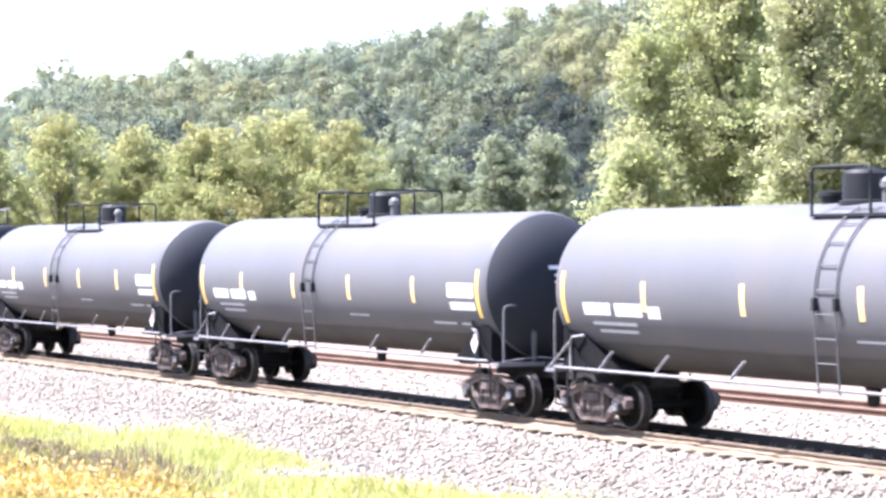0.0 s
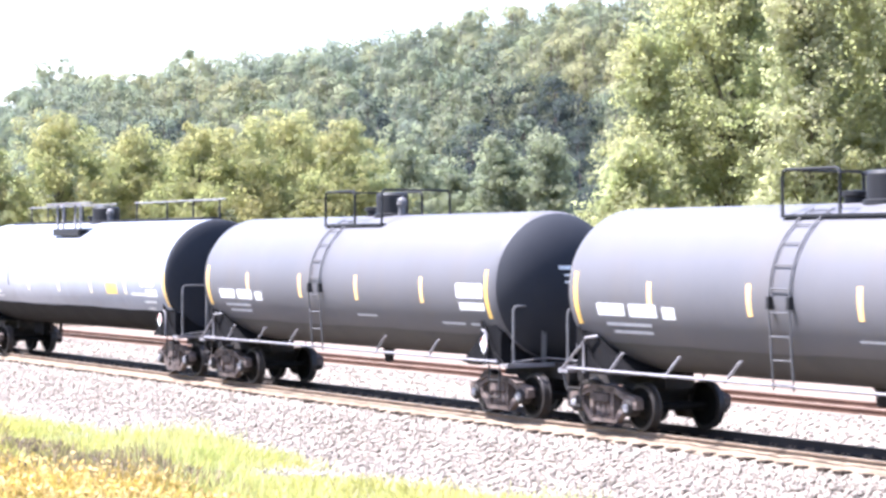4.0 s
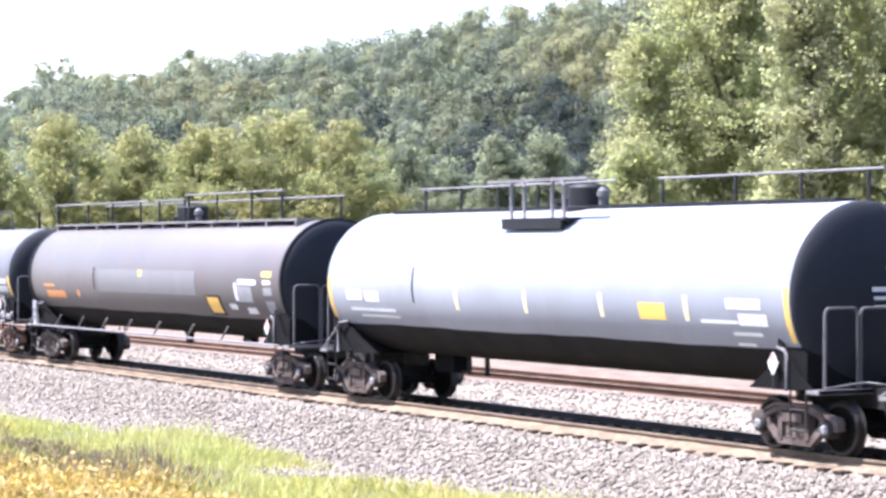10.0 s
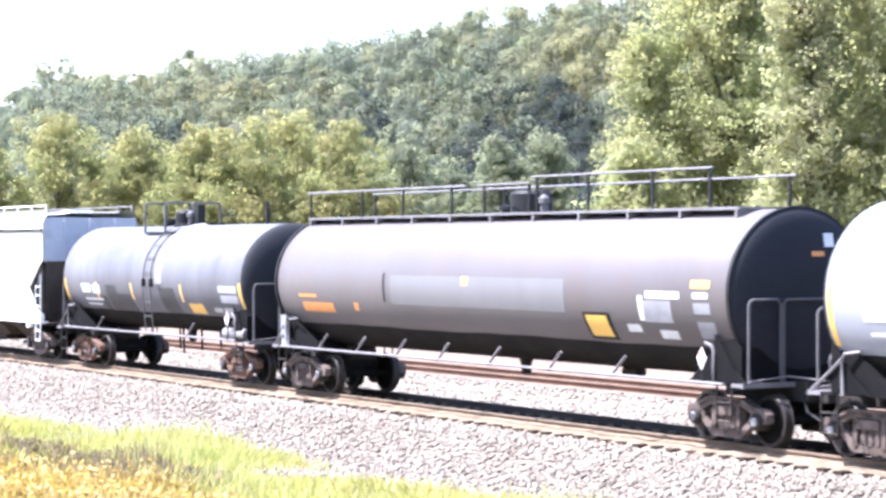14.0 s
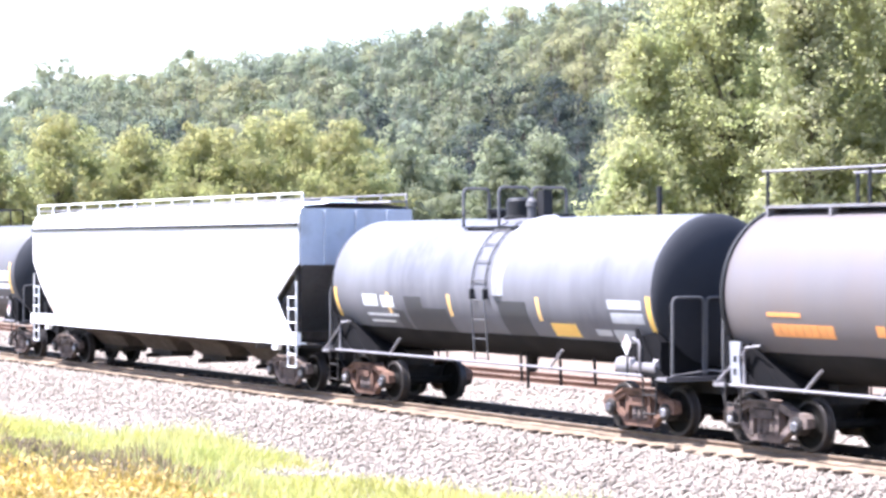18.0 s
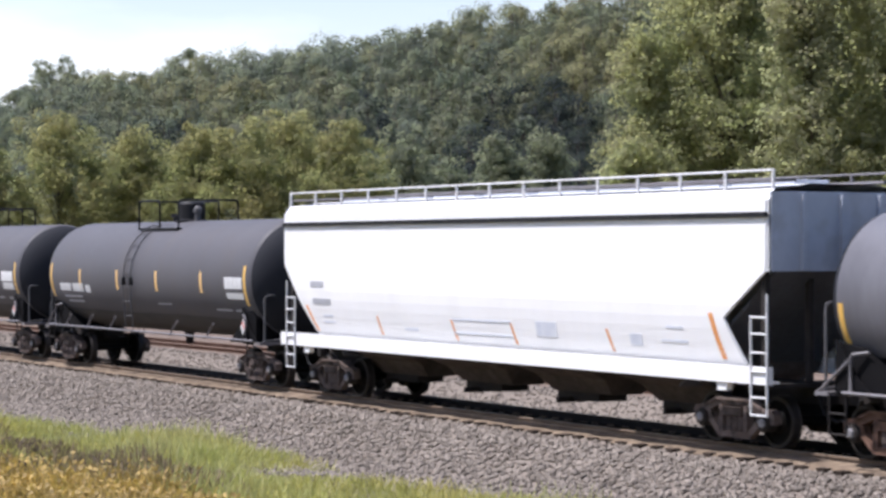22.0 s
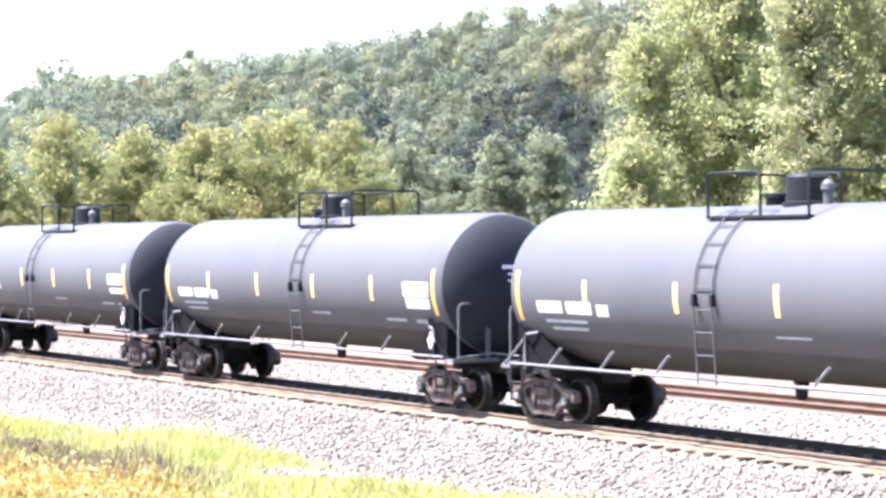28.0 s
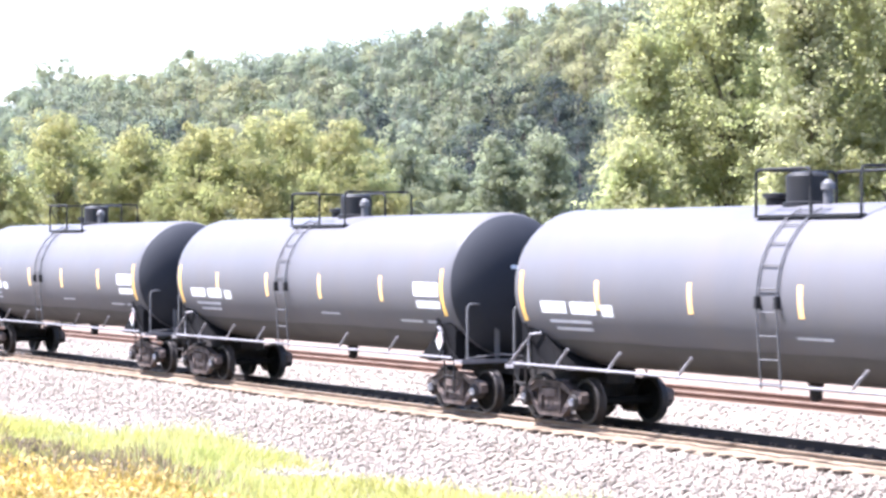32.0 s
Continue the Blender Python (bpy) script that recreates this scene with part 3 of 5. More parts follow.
def characters(rects):
    """Splits wide lettering rows into bars of a character's width."""
    out = []
    for x0, x1, z0, z1 in rects:
        w = (z1 - z0) * 0.95
        n = max(1, round((x1 - x0) / w)) if 0.14 < z1 - z0 < 0.32 else 1
        step = (x1 - x0) / n
        out += [(x0 + k * step, x0 + (k + (0.92 if n > 1 else 1.0)) * step, z0, z1) for k in range(n)]
    return out


def decal(car, name, R, zc, rects, material, label, slant=0.0):
    if name == "lettering_bar" and material != GREY_DECAL:
        rects = characters(rects)
    for x0, x1, z0, z1 in rects:
        bm = bmesh.new()
        tank_side(bm, R, zc, x0, x1, z0, z1, slant=slant)
        part(name, bm, material, car, label, smooth=True)


def head_bars(car, half, depth, R, zc, rects, material, label):
    """Lettering bars on the leading tank head: y0, y1, z0, z1."""
    for y0, y1, z0, z1 in rects:
        bm = bmesh.new()
        grid = []
        for j in range(5):
            y = y0 + (y1 - y0) * j / 4
            col = []
            for z in (z0, z1):
                q = min(((y * y) + (z - zc) ** 2) / (R * R), 0.98)
                col.append(bm.verts.new((half + depth * math.sqrt(1 - q) + 0.008, y, z)))
            grid.append(col)
        for a, b in zip(grid, grid[1:]):
            bm.faces.new((a[0], b[0], b[1], a[1]))
        part("lettering_bar", bm, material, car, label)


def add_tank(car, R, zc, half, depth, paint, rims=False, ends=None, cap=11):
    prof = []
    for k in range(1, 13):
        a = math.pi / 2 * k / 12
        prof.append((-half - depth * math.cos(a), R * math.sin(a)))
    prof += [(u, r) for u, r in [(-p, q) for p, q in prof[11::-1]]]
    bm = bmesh.new()
    lathe(bm, prof, "x", 64, (0, 0, zc))
    tank = part("tank", bm, paint, car, smooth=True)
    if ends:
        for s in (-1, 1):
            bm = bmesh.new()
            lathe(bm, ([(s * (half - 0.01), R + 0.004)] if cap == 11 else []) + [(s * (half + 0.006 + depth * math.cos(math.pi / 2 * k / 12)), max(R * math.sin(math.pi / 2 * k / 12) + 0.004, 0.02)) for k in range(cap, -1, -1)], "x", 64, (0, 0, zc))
            part("tank_head", bm, ends, tank, "dished tank end in black paint and end shade", smooth=True)
    if rims:
        for s in (-1, 1):
            bm = bmesh.new()
            u = s * half
            lathe(bm, [(u - 0.04, R - 0.05), (u - 0.04, R + 0.045), (u + 0.04, R + 0.045), (u + 0.04, R - 0.05)], "x", 64, (0, 0, zc))
            part("rim", bm, FITTING, tank, "dark jacket rim", smooth=True)
    # Saddle and gussets, enlarged and blackened to take in the shade below the end.
    for s in (-1, 1):
        x = s * (half - 0.15)
        bm = bmesh.new()
        prism(bm, [(x + s * 0.28, 1.0), (x - s * 1.3, 1.0), (x - s * 0.8, zc - R * 0.80), (x - s * 0.35, zc - R * 0.55), (x + s * 0.12, zc - R * 0.50), (x + s * 0.28, zc - R * 0.62)], "y", -1.34, 1.34)
        part("saddle", bm, UNDERBLACK, car, "dark saddle plate under the tank's end")
        for y in (-1.42, 1.38):
            bm = bmesh.new()
            a = -half - 0.06 if s < 0 else half - 0.55
            prism(bm, [(a, 1.03), (a + 0.92, 1.03), (a + 0.55, 1.28), (a + 0.06, zc - R * 0.46), (a, zc - R * 0.46)], "y", y, y + 0.04)
            part("corner_gusset", bm, UNDERBLACK, car, "black gusset plate at the tank's corner")
    return tank


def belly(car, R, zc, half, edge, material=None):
    """A dark sheet below a line along the tank: the belly's shade put into colour, with a slightly ragged upper edge.
    """
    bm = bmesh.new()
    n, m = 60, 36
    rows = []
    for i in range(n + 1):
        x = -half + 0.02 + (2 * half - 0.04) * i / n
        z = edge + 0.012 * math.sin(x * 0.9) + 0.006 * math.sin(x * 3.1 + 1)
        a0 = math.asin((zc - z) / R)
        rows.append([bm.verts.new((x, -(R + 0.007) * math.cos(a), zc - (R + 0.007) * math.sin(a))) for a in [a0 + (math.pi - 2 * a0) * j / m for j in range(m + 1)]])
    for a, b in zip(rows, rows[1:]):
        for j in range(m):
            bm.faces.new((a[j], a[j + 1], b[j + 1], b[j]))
    part("undercoat", bm, material or BELLY_SHADE, car, "dark sheet along the tank's belly, its shade put into colour", smooth=True)


def ladder(car, x, R, zc, z_low, width=0.54):
    """A side ladder: its upper half lies close on the tank's curve, the lower half hangs straight from two clamps."""
    lad = None
    low, top = radians(-3), radians(66)
    z_clamp = zc + R * math.sin(low)
    pts = [(-R + 0.05, z_low), (-R - 0.06, z_clamp - 0.12)]
    for k in range(15):
        a = low + (top - low) * k / 14
        pts.append((-(R + 0.045) * math.cos(a), zc + (R + 0.045) * math.sin(a)))
    for dx in (-width / 2, width / 2):
        bm = bmesh.new()
        tube(bm, [(x + dx, y, z) for y, z in pts], 0.019, 6)
        ob = part("ladder", bm, LADDER, car, "dark steel side ladder") if lad is None else part("stile", bm, LADDER, lad)
        lad = lad or ob
        bm = bmesh.new()
        box(bm, x + dx - 0.035, x + dx + 0.035, -R - 0.09, -R + 0.08, z_clamp - 0.16, z_clamp + 0.05)
        part("clamp", bm, FITTING, lad, "black ladder clamp", bevel=0.01)
    path = []
    for (y0, z0), (y1, z1) in zip(pts, pts[1:]):
        n = max(1, int(math.hypot(y1 - y0, z1 - z0) / 0.02))
        path += [(y0 + (y1 - y0) * k / n, z0 + (z1 - z0) * k / n) for k in range(n)]
    step, last = 0.30, path[0]
    for p in path:
        step += math.hypot(p[0] - last[0], p[1] - last[1])
        last = p
        if step > 0.40:
            step = 0.0
            bm = bmesh.new()
            tube(bm, [(x - width / 2, *p), (x + width / 2, *p)], 0.014, 6)
            part("rung", bm, LADDER, lad)
    return lad


def hoop(bm, a, b, z0, z1, r=0.025):
    """An inverted U of round bar from a to b (x, y)."""
    a, b = Vector((*a, 0)), Vector((*b, 0))
    d = (b - a).normalized() * 0.10
    up = Vector((0, 0, 1))
    tube(bm, [a + up * z0, a + up * (z1 - 0.10), a + d * 0.3 + up * (z1 - 0.03), a + d + up * z1, b - d + up * z1, b - d * 0.3 + up * (z1 - 0.03), b + up * (z1 - 0.10), b + up * z0], r, 6)


def platform(car, x0, x1, y, z, rail_z, sides, gap, across=True, rails=None, r=0.03):
    """Manway platforms on the sides given of the tank's top, with their railings."""
    rails = rails or FITTING
    for s in sides:
        bm = bmesh.new()
        box(bm, x0, x1, s * y - 0.22, s * y + 0.22, z - 0.03, z + 0.02)
        for x in (x0 + 0.1, (x0 + x1) / 2, x1 - 0.1):
            prism(bm, [(s * (y - 0.2), z - 0.02), (s * (y + 0.2), z - 0.02), (s * (y - 0.15), z - 0.22)], "x", x - 0.03, x + 0.03)
        plat = part("manway_platform", bm, FITTING, car, "black steel platform beside the manway")
        yy = s * (y + 0.18)
        for a, b in gap:
            bm = bmesh.new()
            hoop(bm, (a, yy), (b, yy), z, rail_z, r)
            part("handrail", bm, rails, plat, smooth=True)
    for x in (x0, x1) if across else ():
        bm = bmesh.new()
        hoop(bm, (x, -y - 0.18), (x, y + 0.18), z, rail_z, 0.028)
        part("handrail", bm, rails, car, smooth=True)


def manway(car, x, R, zc, top, r=0.36):
    zt = zc + R
    bm = bmesh.new()
    lathe(bm, [(zt - 0.15, r + 0.06), (zt + 0.03, r + 0.06), (zt + 0.05, r), (top - 0.08, r), (top - 0.02, r - 0.05), (top, r * 0.5)], "z", 24, (x, 0, 0))
    part("manway_housing", bm, FITTING, car, "black valve housing with a domed lid", smooth=True)
    bm = bmesh.new()
    lathe(bm, [(zt - 0.1, 0.20), (zt + 0.10, 0.20), (zt + 0.12, 0.26), (zt + 0.20, 0.26), (zt + 0.22, 0.05)], "z", 18, (x - 0.85, 0, 0))
    part("manway_lid", bm, FITTING, car, "hinged manway lid", smooth=True)
    bm = bmesh.new()
    lathe(bm, [(zt - 0.1, 0.09), (zt + 0.22, 0.09), (zt + 0.24, 0.13), (zt + 0.34, 0.12), (zt + 0.42, 0.04)], "z", 12, (x + 0.75, -0.15, 0))
    part("safety_valve", bm, LADDER, car, "dark grey safety valve", smooth=True)


def car_ends(car, end, deck, coupled, R, zc, rail_top=2.22):
    for s in (-1, 1):
        bm = bmesh.new()
        box(bm, min(s * deck, s * (coupled - 0.45)), max(s * deck, s * (coupled - 0.45)), -0.33, 0.33, 0.72, 1.06)
        part("draft_sill", bm, UNDER, car, bevel=0.02)
        bm = bmesh.new()
        box(bm, min(s * end, s * (end + 0.32)), max(s * end, s * (end + 0.32)), -1.48, 1.48, 0.98, 1.04)
        box(bm, min(s * (end + 0.27), s * (end + 0.32)), max(s * (end + 0.27), s * (end + 0.32)), -1.48, 1.48, 0.97, 1.055)
        part("end_platform", bm, GREY_STEEL, car, "grating walkway across the car's end", bevel=0.008)
        for a, b in ((-1.30, -0.60), (-0.54, 0.80)):
            bm = bmesh.new()
            hoop(bm, (s * (end + 0.26), a), (s * (end + 0.26), b), 1.0, rail_top, 0.028)
            part("end_railing", bm, LADDER, car, "grey end safety railing", smooth=True)
        for sy in (-1, 1):
            bm = bmesh.new()
            y = sy * 1.46
            tube(bm, [(s * (end - 0.55), y, 1.0), (s * (end - 0.55), y, 1.60), (s * (end - 0.60), y, 1.68), (s * (end - 0.90), y * 0.94, 1.72)], 0.03, 6)
            if s < 0:
                tube(bm, [(s * (end - 0.55), y, 1.60), (s * (end + 0.24), y, 1.05)], 0.026, 6)
            part("corner_grab_iron", bm, GREY_STEEL, car, smooth=True)
            bm = bmesh.new()
            for z in (0.36, 0.70):
                tube(bm, [(s * (end - 0.02), y, z), (s * (end - 0.44), y, z)], 0.02, 6)
            for dx in (-0.02, -0.44):
                tube(bm, [(s * (end + dx), y, 1.0), (s * (end + dx), y, 0.34)], 0.02, 6)
            part("sill_step", bm, UNDER, car, "hanging sill step", smooth=True)
        bm = bmesh.new()
        tube(bm, [(s * (end + 0.30), -1.35, 1.08), (s * (end + 0.34), -0.5, 1.16), (s * (coupled - 0.25), -0.1, 1.10)], 0.016, 6)
        part("uncoupling_lever", bm, GREY_STEEL, car)
        add_coupler(car, s * coupled)
    # hand brake at the trailing end: wheel, gear box, chain rod and bell crank
    x = -end - 0.12
    bm = bmesh.new()
    for k in range(20):
        a, b = 2 * math.pi * k / 20, 2 * math.pi * (k + 1) / 20
        tube(bm, [(x, -0.95 + 0.22 * math.cos(a), 1.50 + 0.22 * math.sin(a)), (x, -0.95 + 0.22 * math.cos(b), 1.50 + 0.22 * math.sin(b))], 0.020, 5)
    for k in range(4):
        a = math.pi * k / 2 + 0.4
        tube(bm, [(x, -0.95, 1.50), (x, -0.95 + 0.22 * math.cos(a), 1.50 + 0.22 * math.sin(a))], 0.014, 4)
    part("hand_brake", bm, GREY_STEEL, car, "grey spoked hand brake wheel", smooth=True)
    bm = bmesh.new()
    box(bm, x + 0.03, x + 0.16, -1.06, -0.84, 1.30, 1.66)
    tube(bm, [(x + 0.10, -0.95, 1.30), (x + 0.10, -0.80, 1.06)], 0.022, 5)
    tube(bm, [(x + 0.02, -0.60, 1.36), (x - 0.05, -0.95, 1.20), (x - 0.08, -1.20, 1.16)], 0.024, 5)
    part("brake_gear_box", bm, UNDER, car, "dark brake gear box and rods", bevel=0.01)


def side_bar(car, x0, x1, y, z, brackets, R, zc):
    bm = bmesh.new()
    tube(bm, [(x0, y, z), (x1, y, z)], 0.032, 6)
    bar = part("side_handrail", bm, GREY_STEEL, car, "long grey side handrail", smooth=True)
    for x in brackets:
        bm = bmesh.new()
        tube(bm, [(x, y, z - 0.03), (x + 0.42, y * 0.97, z + 0.36)], 0.03, 5)
        part("bracket", bm, GREY_STEEL, bar)


def underside(car, zc, R):
    bm = bmesh.new()
    lathe(bm, [(zc - R - 0.34, 0.06), (zc - R - 0.30, 0.11), (zc - R - 0.1, 0.12), (zc - R + 0.1, 0.2)], "z", 14, (0.0, 0, 0))
    part("outlet_valve", bm, UNDER, car, "bottom outlet valve", smooth=True)
    bm = bmesh.new()
    lathe(bm, [(3.6, 0.06), (3.62, 0.13), (4.1, 0.13), (4.12, 0.05)], "x", 16, (0, 0.1, zc - R - 0.10))
    part("brake_gear", bm, UNDER, car, "brake cylinder and air pipe", smooth=True)


def placard(car, x, y, z):
    bm = bmesh.new()
    prism(bm, [(x - 0.14, z), (x, z - 0.20), (x + 0.14, z), (x, z + 0.20)], "y", y - 0.012, y)
    pl = part("placard", bm, DECAL, car, "white and red diamond placard")
    bm = bmesh.new()
    prism(bm, [(x - 0.09, z + 0.05), (x, z + 0.17), (x + 0.12, z), (x + 0.05, z - 0.09), (x - 0.01, z + 0.04)], "y", y - 0.018, y - 0.013)
    part("placard_face", bm, RED, pl)
    bm = bmesh.new()
    box(bm, x - 0.02, x + 0.02, y + 0.0, y + 0.03, 1.0, z)
    part("placard_post", bm, FITTING, pl)


def black_tank_car(longer, label):
    """The train's common black tank car, in two lengths with their own ladder, strips and lettering."""
    R, zc = 1.56, 2.61
    half = 7.39 if longer else 7.15
    car = tagged(new("tank_car"), label, "tank car", "cars of the freight train")
    # Heads darker than the body: shade on the ends put into colour.
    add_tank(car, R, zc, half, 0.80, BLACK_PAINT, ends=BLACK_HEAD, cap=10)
    for s in (-1, 1):
        add_truck(car, s * (6.92 if longer else 6.8))
    car_ends(car, half + 0.30, half - 1.35, half + 1.51, R, zc)
    decal(car, "end_reflector", R, zc, [(0.05 - half, 0.17 - half, 1.95, 2.95), (half - 0.17, half - 0.05, 1.95, 2.95)], YELLOW, "tall yellow reflective stripe")
    if longer:
        strips = (-4.57, -1.61, 1.49, 4.46)
        white = [(-6.59, -5.69, 2.13, 2.36), (-5.54, -4.66, 2.12, 2.36), (-4.49, -4.09, 2.10, 2.32), (5.96, 7.06, 2.34, 2.66), (6.02, 7.06, 2.08, 2.30)]
        grey = [(-6.39, -4.94, 1.94, 2.0), (-6.24, -4.99, 1.80, 1.86), (1.21, 2.13, 1.86, 1.90), (4.85, 5.75, 1.78, 1.84), (6.2, 6.7, 1.76, 1.84)]
        brackets = (-6.14, -4.34, -2.09, 2.66, 4.76)
        ladder(car, 0.66, R, zc, 1.00)
        platform(car, -0.54, 2.26, 0.72, 3.95, 4.76, (-1, 1), [(-0.54, 0.96)])
        manway(car, -0.24, R, zc, 4.74, 0.38)
    else:
        strips = (-4.6, -1.65, 1.25, 4.3)
        white = [(-6.35, -5.45, 2.13, 2.36), (-5.30, -4.42, 2.12, 2.36), (-4.25, -3.85, 2.10, 2.32), (5.82, 6.90, 2.36, 2.66), (5.88, 6.90, 2.10, 2.26)]
        grey = [(-6.15, -4.7, 1.94, 2.0), (-6.0, -4.75, 1.80, 1.86), (1.05, 1.97, 1.86, 1.90), (4.9, 5.85, 1.78, 1.83), (6.1, 6.6, 1.78, 1.83)]
        brackets = (-6.0, -4.2, -2.4, 2.1, 4.5)
        ladder(car, -0.75, R, zc, 1.00)
        platform(car, -1.55, 1.3, 0.72, 3.95, 4.74, (-1, 1), [(-1.55, -0.03)])
        manway(car, 0.15, R, zc, 4.72, 0.38)
    decal(car, "reflector", R, zc, [(x - 0.065, x + 0.065, 2.22, 2.78) for x in strips], PALE_TAPE, "upright yellow reflective strip")
    decal(car, "lettering_bar", R, zc, white, DECAL, "white painted lettering")
    decal(car, "lettering_bar", R, zc, grey, GREY_DECAL, "small faded lettering")
    head_bars(car, half + 0.012, 0.80, R, zc, [(-0.35, 0.30, 2.96, 3.04), (-0.22, 0.22, 2.82, 2.87), (-0.22, 0.15, 2.68, 2.73)], DECAL, "small white lettering")
    for y in (-1.50, 1.50):
        side_bar(car, -half - 0.25, half + 0.25, y, 1.08, brackets, R, zc)
    underside(car, zc, R)
    belly(car, R, zc, half, 1.60, BELLY_DUST_SHADE)
    placard(car, half - 0.24, -1.52, 1.42)
    return car


def top_railing(car, x0, x1, y, z0, z1, posts, label):
    bm = bmesh.new()
    tube(bm, [(x0, y, z1), (x1, y, z1)], 0.026, 6)
    top = part("top_railing", bm, GREY_STEEL, car, label)
    for x in posts:
        bm = bmesh.new()
        box(bm, x - 0.03, x + 0.03, y - 0.02, y + 0.02, z0, z1)
        part("post", bm, FITTING, top)
    return top


def walkway(car, x0, x1, y, z, w=0.5, material=None):
    bm = bmesh.new()
    box(bm, x0, x1, y - w / 2, y + w / 2, z - 0.03, z + 0.02)
    n = int((x1 - x0) / 1.6)
    for k in range(n + 1):
        x = x0 + 0.1 + (x1 - x0 - 0.2) * k / n
        box(bm, x - 0.03, x + 0.03, y - w / 2, y + w / 2, z - 0.16, z - 0.03)
    part("running_board", bm, material or FITTING, car, "grating running board along the tank top")


def pale_tank_car():
    R, zc, half = 1.60, 2.60, 8.52
    car = tagged(new("tank_car"), "pale grey-white long tank car with a top railing", "tank car", "cars of the freight train")
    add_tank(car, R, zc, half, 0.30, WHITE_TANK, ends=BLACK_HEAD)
    for x in (-8.0, 8.0):
        add_truck(car, x)
    car_ends(car, 8.80, 7.1, 9.95, R, zc, 2.40)
    decal(car, "end_reflector", R, zc, [(-8.47, -8.35, 1.80, 2.75), (8.35, 8.47, 1.80, 2.75)], YELLOW, "tall yellow reflective stripe")
    decal(car, "reflector", R, zc, [(x - 0.06, x + 0.06, 2.10, 2.55) for x in (-2.60, 0.13, 2.84, 5.55)], CREAM_TAPE, "upright yellow reflective strip")
    decal(car, "reflector", R, zc, [(4.08, 4.90, 2.10, 2.40)], YELLOW, "yellow rectangular sign")
    decal(car, "lettering_bar", R, zc, [(-7.6, -6.85, 2.22, 2.45), (-6.7, -6.05, 2.20, 2.43), (-7.5, -5.4, 1.98, 2.04), (-7.1, -5.3, 1.85, 1.90), (6.75, 7.70, 2.34, 2.52), (7.05, 7.85, 2.06, 2.26), (5.95, 7.0, 2.08, 2.14), (6.8, 7.6, 1.88, 1.94), (6.8, 7.3, 1.70, 1.75)], DECAL, "white painted lettering")
    decal(car, "vent_slot", R, zc, [(-4.50, -4.43, 2.22, 2.98)], FITTING, "narrow black jacket slot")
    head_bars(car, half + 0.01, 0.30, R, zc, [(0.25, 0.48, 2.82, 3.12), (-0.10, 0.60, 2.66, 2.74), (-0.05, 0.50, 2.52, 2.58), (-0.05, 0.30, 2.38, 2.43)], DECAL, "small white lettering")
    platform(car, -1.40, 0.98, 0.98, 3.98, 4.74, (-1,), [(-1.05, -0.55), (0.50, 0.93)], across=False, rails=GREY_STEEL, r=0.04)
    bm = bmesh.new()
    box(bm, -1.38, 0.86, -1.20, -1.12, 3.78, 3.955)
    part("toe_board", bm, FITTING, car, "dark toe board under the platform")
    bm = bmesh.new()
    box(bm, -1.95, 1.8, -1.20, -1.08, 4.74, 4.79)
    part("upper_walkway", bm, GREY_STEEL, car, "light grey grating over the platform posts")
    manway(car, 0.05, R, zc, 4.70, 0.42)
    walkway(car, -7.8, 8.0, 0.0, 4.24, 0.5)
    top_railing(car, -6.8, 1.1, -0.05, 4.2, 4.74, (-6.6, -5.0, -3.4, -1.8), "grey pipe railing along the tank top")
    top_railing(car, 2.56, 9.1, -0.05, 4.2, 4.74, (2.7, 5.0, 6.9, 8.7), "grey pipe railing along the tank top")
    bm = bmesh.new()
    box(bm, -5.95, -5.10, -0.18, 0.18, 0.62, 1.04)
    part("brake_cylinder", bm, UNDERBLACK, car, "dark brake cylinder and bracket under the tank", bevel=0.05)
    for x in (-4.72, -3.95):
        bm = bmesh.new()
        box(bm, x - 0.025, x + 0.025, -0.05, 0.05, 0.60, 1.06)
        part("hanger", bm, UNDER, car, "dark brake rod hanger")
    bm = bmesh.new()
    tube(bm, [(-5.1, 0.0, 0.66), (5.8, 0.0, 0.66)], 0.018, 6)
    part("brake_rod", bm, UNDER, car, "long brake rod")
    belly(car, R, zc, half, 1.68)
    placard(car, 7.95, -1.50, 1.45)
    return car


